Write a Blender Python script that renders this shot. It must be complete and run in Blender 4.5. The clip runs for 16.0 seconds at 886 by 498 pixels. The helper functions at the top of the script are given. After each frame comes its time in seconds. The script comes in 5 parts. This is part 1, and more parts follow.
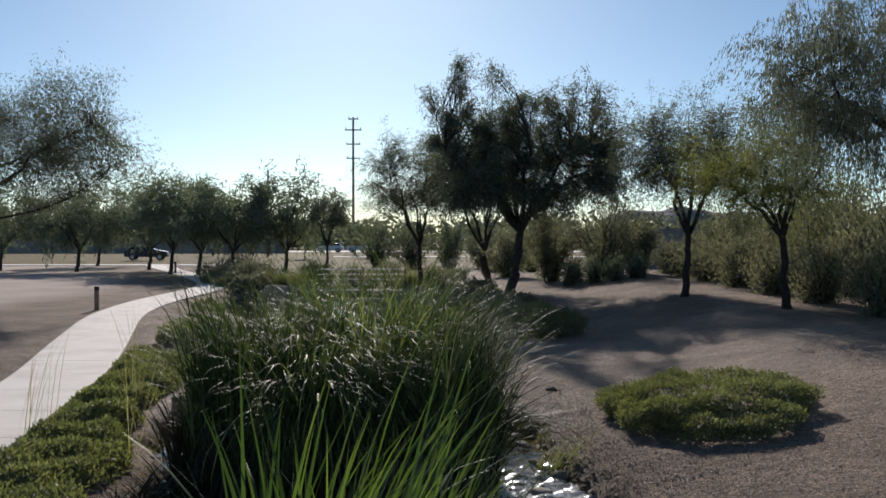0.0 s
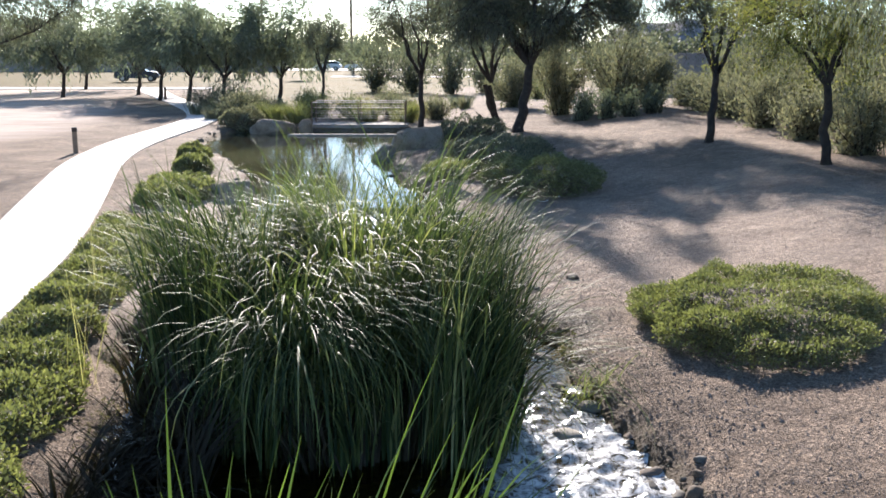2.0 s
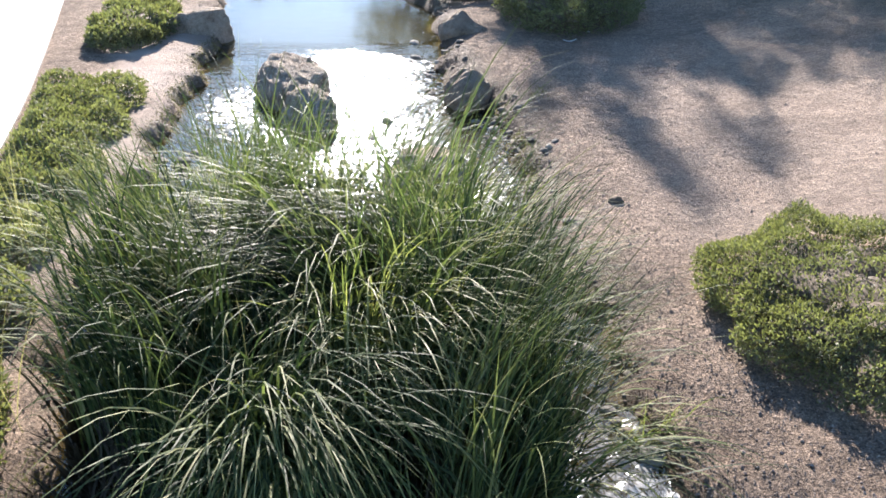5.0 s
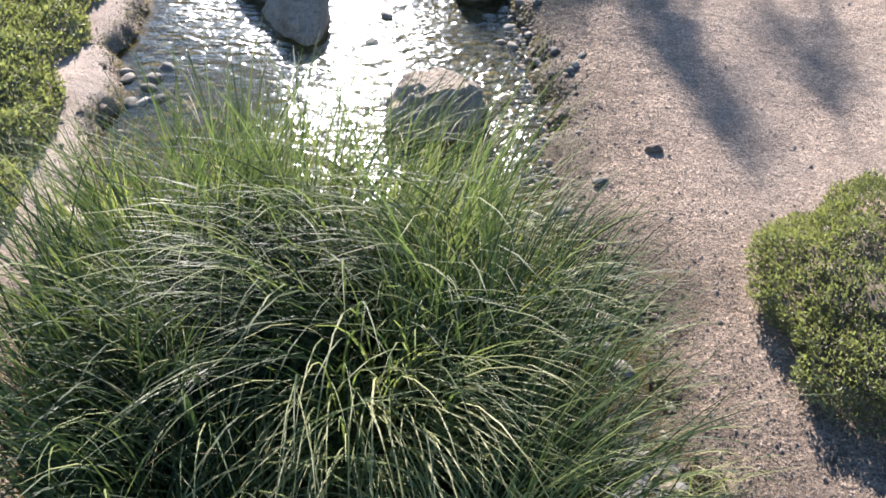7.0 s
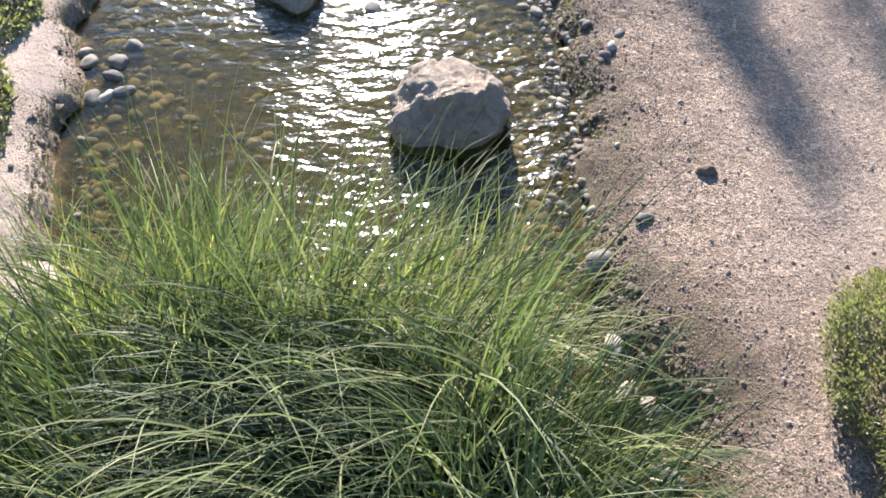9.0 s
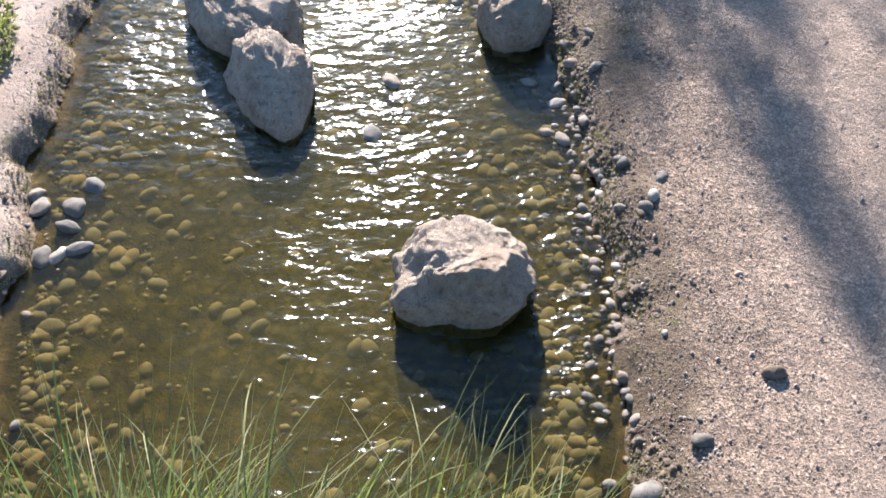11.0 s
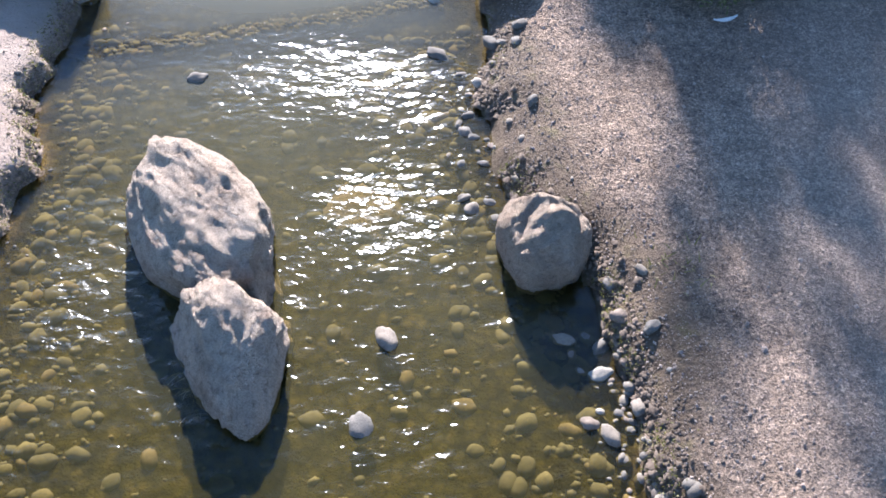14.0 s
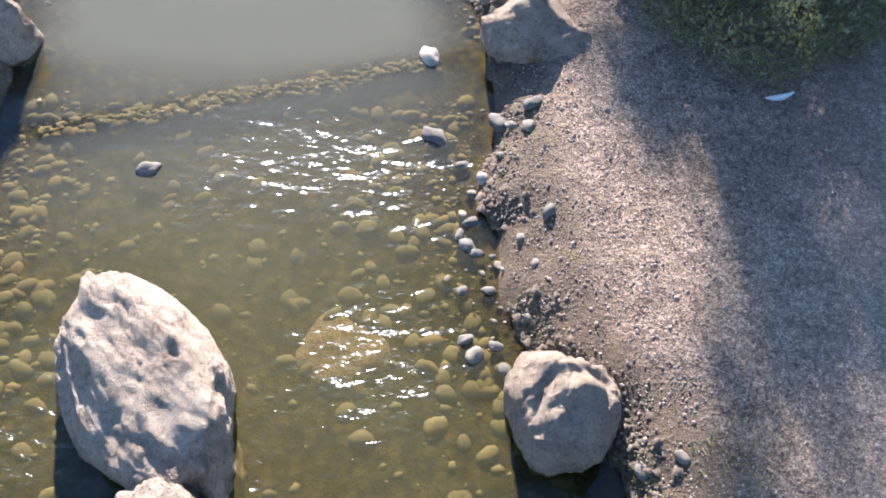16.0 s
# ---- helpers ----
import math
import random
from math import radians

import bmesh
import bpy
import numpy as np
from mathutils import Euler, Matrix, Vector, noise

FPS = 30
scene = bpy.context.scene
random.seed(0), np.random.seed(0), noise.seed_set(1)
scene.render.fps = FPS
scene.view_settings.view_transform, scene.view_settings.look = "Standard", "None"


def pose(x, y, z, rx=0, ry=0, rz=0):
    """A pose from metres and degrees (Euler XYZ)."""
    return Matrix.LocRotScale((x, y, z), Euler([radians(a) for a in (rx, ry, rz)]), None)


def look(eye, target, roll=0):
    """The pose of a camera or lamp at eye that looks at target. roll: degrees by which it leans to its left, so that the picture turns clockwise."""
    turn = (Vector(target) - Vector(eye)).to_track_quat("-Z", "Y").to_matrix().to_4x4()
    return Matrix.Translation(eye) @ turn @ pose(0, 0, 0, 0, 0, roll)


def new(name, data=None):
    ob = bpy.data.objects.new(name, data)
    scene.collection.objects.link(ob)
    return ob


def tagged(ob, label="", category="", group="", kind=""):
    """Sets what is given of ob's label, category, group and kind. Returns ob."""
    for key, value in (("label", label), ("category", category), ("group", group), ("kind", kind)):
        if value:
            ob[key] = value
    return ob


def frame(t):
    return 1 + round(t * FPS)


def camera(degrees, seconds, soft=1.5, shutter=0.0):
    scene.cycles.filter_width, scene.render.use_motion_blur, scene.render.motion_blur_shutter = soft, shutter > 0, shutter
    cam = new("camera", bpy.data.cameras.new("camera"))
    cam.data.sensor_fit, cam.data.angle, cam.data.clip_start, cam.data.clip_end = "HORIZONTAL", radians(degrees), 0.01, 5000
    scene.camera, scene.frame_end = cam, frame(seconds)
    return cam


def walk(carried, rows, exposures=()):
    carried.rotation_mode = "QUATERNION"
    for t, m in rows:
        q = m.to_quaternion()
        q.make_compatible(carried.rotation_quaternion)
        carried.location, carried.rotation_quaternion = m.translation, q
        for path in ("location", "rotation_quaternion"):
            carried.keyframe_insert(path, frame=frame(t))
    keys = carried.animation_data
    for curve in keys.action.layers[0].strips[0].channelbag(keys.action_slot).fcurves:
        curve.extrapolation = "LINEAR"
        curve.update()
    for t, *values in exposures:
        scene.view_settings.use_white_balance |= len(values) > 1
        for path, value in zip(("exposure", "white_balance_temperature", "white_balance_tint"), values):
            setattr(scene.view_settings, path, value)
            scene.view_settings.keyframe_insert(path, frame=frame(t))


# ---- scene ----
cam = camera(49.2, 16.0, 1.65)
METRES, EYE, TILT, LEAN, TURN = 18.0, 2.5, -0.7, 0.0, 0.0
ROWS = [
    (0.0, 0.0, 0.0, 0.0, 0.0, 0.0, -0.0),
    (0.5, -0.001, 0.028, 0.0098, 0.02, -2.27, 0.0),
    (1.0, -0.0022, 0.0604, 0.0199, 0.04, -5.28, 0.01),
    (1.5, -0.0036, 0.0887, 0.0285, 0.04, -7.92, -0.02),
    (2.0, -0.0051, 0.1205, 0.042, 0.05, -10.91, -0.04),
    (2.5, -0.0067, 0.1481, 0.0563, 0.04, -13.46, -0.11),
    (3.0, -0.0077, 0.1794, 0.0719, 0.1, -16.28, -0.08),
    (3.5, -0.0087, 0.2067, 0.0842, 0.12, -18.61, -0.06),
    (6.0, -0.0212, 0.3564, 0.1485, 0.0, -31.97, -0.6),
    (6.5, -0.0224, 0.3844, 0.1595, 0.01, -35.11, -0.56),
    (7.0, -0.0238, 0.4163, 0.1705, 0.0, -38.7, -0.5),
    (7.5, -0.0251, 0.4443, 0.1798, -0.01, -41.86, -0.4),
    (8.0, -0.0269, 0.4765, 0.1891, -0.04, -45.41, -0.31),
    (8.5, -0.0283, 0.505, 0.1905, -0.03, -47.29, -0.25),
    (9.0, -0.0296, 0.5382, 0.1911, -0.01, -47.62, -0.18),
    (9.5, -0.0312, 0.5674, 0.1925, -0.02, -47.84, -0.18),
    (12.0, -0.0355, 0.7187, 0.1931, 0.16, -48.29, -0.08),
    (12.5, -0.0357, 0.7465, 0.1927, 0.22, -48.35, -0.05),
    (13.0, -0.036, 0.778, 0.1918, 0.26, -48.38, -0.01),
    (13.5, -0.037, 0.8059, 0.1916, 0.25, -48.42, -0.02),
    (14.0, -0.0372, 0.839, 0.1918, 0.27, -48.59, 0.03),
    (14.5, -0.0372, 0.8677, 0.1915, 0.31, -48.66, 0.07),
    (15.0, -0.0369, 0.8999, 0.1906, 0.35, -49.04, 0.07),
    (15.5, -0.0372, 0.9279, 0.1892, 0.35, -51.26, 0.01),
    (16.0, -0.0361, 0.9618, 0.189, 0.44, -52.97, 0.01),
]
EXPOSURES = [(0.0, -0.04, 6500, 15), (0.7, 0.17, 6500, 15), (1.2, 0.82, 6450, 16), (2.0, 1.5, 6450, 16), (2.6, 1.8, 6450, 16), (3.5, 1.9, 6450, 16), (6.0, 1.95, 6400, 17), (8.0, 2.13, 6350, 17), (9.5, 2.18, 6350, 17), (12.0, 2.16, 6300, 19), (13.5, 2.26, 6050, 20), (15.0, 2.42, 5950, 21), (16.0, 2.43, 6280, 20)]
walk(cam, [(t, pose(0, 0, EYE, TILT, LEAN, TURN) @ pose(METRES * x, METRES * y, METRES * z, 90 + pitch, roll, yaw)) for t, x, y, z, yaw, pitch, roll in ROWS], EXPOSURES)

# ---- daylight ----
SUN_UP, SUN_LEFT = 23.5, 5.5
world = bpy.data.worlds.new("sky")
scene.world = world
world.use_nodes = True
wn = world.node_tree.nodes
sky = wn.new("ShaderNodeTexSky")
sky.sky_type, sky.sun_disc = "NISHITA", False
sky.sun_elevation, sky.sun_rotation = radians(SUN_UP), radians(-SUN_LEFT)
sky.air_density, sky.dust_density, sky.ozone_density = 0.7, 0.25, 2.0
tint = wn.new("ShaderNodeMix")
tint.data_type, tint.blend_type = "RGBA", "MULTIPLY"
tint.inputs[0].default_value, tint.inputs[7].default_value = 1.0, (0.82, 0.98, 1.0, 1)
world.node_tree.links.new(sky.outputs[0], tint.inputs[6])
world.node_tree.links.new(tint.outputs[2], wn["Background"].inputs[0])
wn["Background"].inputs[1].default_value = 0.093
sun = new("sun", bpy.data.lights.new("sun", "SUN"))
sun.data.energy, sun.data.angle, sun.data.color = 5.0, radians(0.55), (1.0, 0.935, 0.848)
to_sun = Vector((-math.sin(radians(SUN_LEFT)) * math.cos(radians(SUN_UP)), math.cos(radians(SUN_LEFT)) * math.cos(radians(SUN_UP)), math.sin(radians(SUN_UP))))
sun.matrix_world = look(to_sun * 60, (0, 0, 0))


# ---- materials ----
def material(name):
    m = bpy.data.materials.new(name)
    m.use_nodes = True
    return m, m.node_tree.nodes, m.node_tree.links


def ramp(nodes, links, fac, colours, spots=None):
    r = nodes.new("ShaderNodeValToRGB")
    els = r.color_ramp.elements
    spots = spots or [i / (len(colours) - 1) for i in range(len(colours))]
    while len(els) < len(colours):
        els.new(0.5)
    for e, c, p in zip(els, colours, spots):
        e.position, e.color = p, (*c, 1)
    links.new(fac, r.inputs[0])
    return r.outputs[0]


def noise_fac(nodes, links, scale, detail=4.0, rough=0.6, stretch=None, distort=0.0):
    co = nodes.new("ShaderNodeNewGeometry")
    src = co.outputs["Position"]
    if stretch:
        mp = nodes.new("ShaderNodeMapping")
        mp.inputs["Scale"].default_value = stretch
        links.new(src, mp.inputs[0])
        src = mp.outputs[0]
    n = nodes.new("ShaderNodeTexNoise")
    n.inputs["Scale"].default_value, n.inputs["Detail"].default_value, n.inputs["Roughness"].default_value = scale, detail, rough
    n.inputs["Distortion"].default_value = distort
    links.new(src, n.inputs["Vector"])
    return n.outputs["Fac"]


def mix(nodes, links, fac, a, b, mode="MIX"):
    m = nodes.new("ShaderNodeMix")
    m.data_type, m.blend_type = "RGBA", mode
    for sock, v in ((m.inputs[0], fac), (m.inputs[6], a), (m.inputs[7], b)):
        if isinstance(v, (int, float)):
            sock.default_value = v
        elif isinstance(v, tuple):
            sock.default_value = (*v, 1)
        else:
            links.new(v, sock)
    return m.outputs[2]


def bumped(nodes, links, facs, bsdf):
    """facs: pairs of a height socket and its depth in metres."""
    last = None
    for f, depth in facs:
        b = nodes.new("ShaderNodeBump")
        b.inputs["Strength"].default_value, b.inputs["Distance"].default_value = 1.0, depth
        links.new(f, b.inputs["Height"])
        if last:
            links.new(last, b.inputs["Normal"])
        last = b.outputs[0]
    links.new(last, bsdf.inputs["Normal"])
    return last


def surface(name, colours, scale, fine, rough=0.8, relief=0.004, coarse=None, metal=0.0, vary=None, spec=0.5):
    """A solid surface: patches at one scale, grain at a finer one."""
    m, n, l = material(name)
    b = n["Principled BSDF"]
    big, small = noise_fac(n, l, scale, 5), noise_fac(n, l, fine, 3, 0.7)
    col = ramp(n, l, big, colours, [0.3 + 0.4 * i / (len(colours) - 1) for i in range(len(colours))])
    grain = ramp(n, l, small, [(0.72, 0.72, 0.72), (1.0, 1.0, 1.0), (1.2, 1.2, 1.2)], [0.28, 0.5, 0.74])
    col = mix(n, l, 1.0, col, grain, "MULTIPLY")
    if vary:
        if vary == "object":
            r = n.new("ShaderNodeObjectInfo").outputs["Random"]
        else:
            r = n.new("ShaderNodeNewGeometry").outputs["Random Per Island"]
        kinds = ramp(n, l, r, [tuple(1.5 * v for v in c) for c in VARY[name]])
        kinds.node.color_ramp.interpolation = "CONSTANT"
        col = mix(n, l, 0.8, col, kinds, "MULTIPLY")
    l.new(col, b.inputs["Base Color"])
    b.inputs["Roughness"].default_value, b.inputs["Metallic"].default_value = rough, metal
    b.inputs["Specular IOR Level"].default_value = spec
    bumped(n, l, [(small, relief)] + ([(big, coarse)] if coarse else []), b)
    return m


def leaf(name, colours, through_light=0.5, rough=0.45, spec=0.4, patch=1.2, glow=(1.15, 1.35, 0.6)):
    """Thin green leaf: light passes through it, colours vary from leaf to leaf and from patch to patch."""
    m, n, l = material(name)
    b, out = n["Principled BSDF"], n["Material Output"]
    r = n.new("ShaderNodeNewGeometry").outputs["Random Per Island"]
    big = noise_fac(n, l, patch, 2)
    add = n.new("ShaderNodeMath")
    add.operation = "MULTIPLY_ADD"
    add.inputs[1].default_value, add.inputs[2].default_value = 0.7, -0.1
    l.new(r, add.inputs[0])
    tot = n.new("ShaderNodeMath")
    tot.operation = "MULTIPLY_ADD"
    tot.inputs[1].default_value = 0.5
    l.new(big, tot.inputs[0])
    l.new(add.outputs[0], tot.inputs[2])
    col = ramp(n, l, tot.outputs[0], colours)
    l.new(col, b.inputs["Base Color"])
    b.inputs["Roughness"].default_value, b.inputs["Specular IOR Level"].default_value = rough, spec
    t = n.new("ShaderNodeBsdfTranslucent")
    l.new(mix(n, l, 1.0, col, glow, "MULTIPLY"), t.inputs[0])
    s = n.new("ShaderNodeMixShader")
    s.inputs[0].default_value = through_light
    l.new(b.outputs[0], s.inputs[1])
    l.new(t.outputs[0], s.inputs[2])
    l.new(s.outputs[0], out.inputs[0])
    return m


VARY = {
    "cobble stone": [(0.09, 0.085, 0.078), (0.2, 0.185, 0.165), (0.13, 0.12, 0.105), (0.27, 0.235, 0.195), (0.15, 0.15, 0.145), (0.52, 0.5, 0.46), (0.22, 0.165, 0.13), (0.1, 0.095, 0.09)],
    "wet pebbles": [(0.02, 0.019, 0.016), (0.05, 0.046, 0.036), (0.028, 0.027, 0.022), (0.085, 0.078, 0.06), (0.034, 0.032, 0.025), (0.075, 0.05, 0.032), (0.04, 0.04, 0.03), (0.17, 0.16, 0.135)],
    "loose gravel": [(0.2, 0.158, 0.122), (0.36, 0.285, 0.222), (0.27, 0.205, 0.16), (0.44, 0.37, 0.3)],
}


def ground_material():
    """Crushed granite, pale raked dirt, straw, wet mud and silty bed, told apart by where they lie."""
    m, n, l = material("granite gravel ground")
    b = n["Principled BSDF"]
    at = n.new("ShaderNodeAttribute")
    at.attribute_name = "lies"
    sep = n.new("ShaderNodeSeparateColor")
    l.new(at.outputs["Color"], sep.inputs[0])
    big, mid, small = noise_fac(n, l, 0.55, 5), noise_fac(n, l, 5.0, 5, 0.65), noise_fac(n, l, 75.0, 4, 0.75)
    grit = n.new("ShaderNodeTexVoronoi")
    grit.inputs["Scale"].default_value = 38.0
    l.new(n.new("ShaderNodeNewGeometry").outputs["Position"], grit.inputs["Vector"])
    gravel = ramp(n, l, big, [(0.126, 0.098, 0.078), (0.228, 0.178, 0.14), (0.355, 0.281, 0.222)], [0.36, 0.5, 0.64])
    gravel = mix(n, l, 0.55, gravel, ramp(n, l, mid, [(0.144, 0.113, 0.088), (0.335, 0.267, 0.212)], [0.35, 0.65]))
    pebbly = ramp(n, l, grit.outputs["Color"], [(0.5, 0.5, 0.52), (1.0, 0.98, 0.95), (1.45, 1.42, 1.38)])
    gravel = mix(n, l, 0.8, gravel, pebbly, "MULTIPLY")
    gravel = mix(n, l, 1.0, gravel, ramp(n, l, small, [(0.46, 0.45, 0.45), (1.0, 1.0, 1.0), (1.6, 1.58, 1.53)], [0.33, 0.5, 0.68]), "MULTIPLY")
    coarse = n.new("ShaderNodeTexVoronoi")
    coarse.inputs["Scale"].default_value = 75.0
    l.new(n.new("ShaderNodeNewGeometry").outputs["Position"], coarse.inputs["Vector"])
    gravel = mix(n, l, 0.75, gravel, ramp(n, l, coarse.outputs["Color"], [(0.5, 0.5, 0.52), (0.95, 0.94, 0.92), (1.5, 1.46, 1.4)], [0.15, 0.5, 0.9]), "MULTIPLY")
    gravel = mix(n, l, 0.8, gravel, ramp(n, l, noise_fac(n, l, 16.0, 4, 0.7), [(0.62, 0.62, 0.63), (1.0, 1.0, 1.0), (1.3, 1.28, 1.26)], [0.34, 0.5, 0.68]), "MULTIPLY")
    dirt = ramp(n, l, noise_fac(n, l, 0.35, 6, 0.65, (1, 2.2, 1)), [(0.41, 0.33, 0.275), (0.54, 0.455, 0.385)], [0.35, 0.65])
    straw = ramp(n, l, noise_fac(n, l, 0.25, 6, 0.7, (0.4, 1, 1)), [(0.11, 0.088, 0.04), (0.17, 0.132, 0.058), (0.11, 0.1, 0.045)], [0.35, 0.5, 0.68])
    mud = ramp(n, l, mid, [(0.055, 0.042, 0.03), (0.13, 0.098, 0.068), (0.11, 0.1, 0.042)], [0.3, 0.55, 0.78])
    silt = ramp(n, l, mid, [(0.034, 0.031, 0.011), (0.062, 0.055, 0.018), (0.105, 0.088, 0.036)], [0.3, 0.5, 0.7])
    stones = n.new("ShaderNodeTexVoronoi")
    stones.inputs["Scale"].default_value = 13.0
    l.new(n.new("ShaderNodeNewGeometry").outputs["Position"], stones.inputs["Vector"])
    silt = mix(n, l, 0.7, silt, ramp(n, l, stones.outputs["Color"], [(0.5, 0.5, 0.5), (1.0, 1.0, 1.0), (1.5, 1.45, 1.35)], [0.15, 0.5, 0.9]), "MULTIPLY")
    silt = mix(n, l, 0.6, silt, ramp(n, l, stones.outputs["Distance"], [(1.15, 1.15, 1.15), (0.45, 0.45, 0.45)], [0.3, 0.75]), "MULTIPLY")
    wetness = n.new("ShaderNodeMath")
    wetness.operation = "MULTIPLY_ADD"
    wetness.inputs[1].default_value, wetness.inputs[2].default_value = 1.6, -0.8
    l.new(mid, wetness.inputs[0])
    wet = n.new("ShaderNodeMath")
    wet.operation, wet.use_clamp = "ADD", True
    l.new(sep.outputs[2], wet.inputs[0])
    damp = n.new("ShaderNodeMath")
    damp.operation = "MULTIPLY"
    l.new(sep.outputs[2], damp.inputs[0])
    l.new(wetness.outputs[0], damp.inputs[1])
    l.new(damp.outputs[0], wet.inputs[1])
    col = mix(n, l, sep.outputs[0], gravel, dirt)
    col = mix(n, l, sep.outputs[1], col, straw)
    col = mix(n, l, wet.outputs[0], col, mud)
    col = mix(n, l, at.outputs["Alpha"], col, silt)
    l.new(col, b.inputs["Base Color"])
    rough = n.new("ShaderNodeMapRange")
    rough.inputs[3].default_value, rough.inputs[4].default_value = 0.9, 0.7
    l.new(wet.outputs[0], rough.inputs[0])
    l.new(rough.outputs[0], b.inputs["Roughness"])
    sheen = n.new("ShaderNodeMapRange")
    sheen.inputs[3].default_value, sheen.inputs[4].default_value = 0.08, 0.0
    l.new(at.outputs["Alpha"], sheen.inputs[0])
    l.new(sheen.outputs[0], b.inputs["Specular IOR Level"])
    bumped(n, l, [(mid, 0.055), (grit.outputs["Distance"], 0.008), (small, 0.018)], b)
    return m


def boulder_material(name="pale pitted boulder", tone=(1.0, 1.0, 1.0)):
    """Weathered pale stone: cream faces, brown patches, dark pits and fine grain."""
    m, n, l = material(name)
    b = n["Principled BSDF"]
    big, mid, fine = noise_fac(n, l, 2.2, 7, 0.7), noise_fac(n, l, 14.0, 7, 0.75, None, 0.6), noise_fac(n, l, 70.0, 4, 0.75)
    col = ramp(n, l, big, [(0.26, 0.2, 0.15), (0.4, 0.325, 0.255), (0.48, 0.405, 0.325), (0.36, 0.26, 0.195)], [0.33, 0.45, 0.58, 0.7])
    col = mix(n, l, 0.85, col, ramp(n, l, mid, [(0.45, 0.42, 0.4), (0.95, 0.95, 0.95), (1.2, 1.18, 1.15)], [0.34, 0.46, 0.68]), "MULTIPLY")
    col = mix(n, l, 0.7, col, ramp(n, l, fine, [(0.6, 0.6, 0.6), (1.0, 1.0, 1.0), (1.3, 1.3, 1.3)], [0.32, 0.5, 0.7]), "MULTIPLY")
    col = mix(n, l, 1.0, col, tone, "MULTIPLY")
    l.new(col, b.inputs["Base Color"])
    b.inputs["Roughness"].default_value, b.inputs["Specular IOR Level"].default_value = 0.9, 0.25
    bumped(n, l, [(big, 0.03), (mid, 0.05), (fine, 0.036)], b)
    return m


def water_material():
    """Clear shallow water: mirror by angle of view, tinted where one sees into it."""
    m, n, l = material("stream water")
    n.remove(n["Principled BSDF"])
    swell = noise_fac(n, l, 3.8, 1, 0.5, (0.8, 1.5, 1.0), 0.6)
    ripple = noise_fac(n, l, 9.5, 2, 0.45, (0.9, 1.4, 1.0), 0.8)
    at = n.new("ShaderNodeAttribute")
    at.attribute_name = "stir"
    gloss, clear = n.new("ShaderNodeBsdfGlossy"), n.new("ShaderNodeBsdfTransparent")
    fresnel, s = n.new("ShaderNodeFresnel"), n.new("ShaderNodeMixShader")
    rough = n.new("ShaderNodeMath")
    rough.operation = "MULTIPLY_ADD"
    rough.inputs[1].default_value, rough.inputs[2].default_value = 0.13, 0.005
    l.new(at.outputs["Fac"], rough.inputs[0])
    l.new(rough.outputs[0], gloss.inputs["Roughness"])
    gloss.inputs["Color"].default_value = (0.88, 0.94, 1.0, 1)
    clear.inputs[0].default_value = (0.56, 0.49, 0.22, 1)
    fresnel.inputs[0].default_value = 1.33
    last = None
    for f, depth in ((swell, 0.04), (ripple, 0.0145)):
        b = n.new("ShaderNodeBump")
        k = n.new("ShaderNodeMath")
        k.operation = "MULTIPLY"
        k.inputs[1].default_value = depth
        l.new(at.outputs["Fac"], k.inputs[0])
        l.new(k.outputs[0], b.inputs["Distance"])
        b.inputs["Strength"].default_value = 1.0
        l.new(f, b.inputs["Height"])
        if last:
            l.new(last, b.inputs["Normal"])
        last = b.outputs[0]
    l.new(last, gloss.inputs["Normal"])
    l.new(last, fresnel.inputs["Normal"])
    l.new(fresnel.outputs[0], s.inputs[0])
    murk_and_sky, into = n.new("ShaderNodeBsdfDiffuse"), n.new("ShaderNodeMixShader")
    silt = n.new("ShaderNodeAttribute")
    silt.attribute_name = "silt"
    olive = ramp(n, l, noise_fac(n, l, 0.8, 3), [(0.066, 0.056, 0.009), (0.088, 0.082, 0.028)], [0.35, 0.65])
    l.new(mix(n, l, silt.outputs["Fac"], olive, (0.098, 0.099, 0.074)), murk_and_sky.inputs[0])
    dense = n.new("ShaderNodeAttribute")
    dense.attribute_name = "murk_and_sky"
    l.new(dense.outputs["Fac"], into.inputs[0])
    l.new(clear.outputs[0], into.inputs[1])
    l.new(murk_and_sky.outputs[0], into.inputs[2])
    l.new(into.outputs[0], s.inputs[1])
    l.new(gloss.outputs[0], s.inputs[2])
    white, froth, top = n.new("ShaderNodeBsdfDiffuse"), n.new("ShaderNodeAttribute"), n.new("ShaderNodeMixShader")
    froth.attribute_name = "foam"
    white.inputs[0].default_value = (0.82, 0.82, 0.8, 1)
    fleck = n.new("ShaderNodeMath")
    fleck.operation = "MULTIPLY"
    l.new(ramp(n, l, noise_fac(n, l, 9.0, 5, 0.7, None, 1.0), [(0, 0, 0), (1, 1, 1)], [0.4, 0.6]), fleck.inputs[0])
    l.new(froth.outputs["Fac"], fleck.inputs[1])
    l.new(fleck.outputs[0], top.inputs[0])
    l.new(s.outputs[0], top.inputs[1])
    l.new(white.outputs[0], top.inputs[2])
    l.new(top.outputs[0], n["Material Output"].inputs[0])
    return m


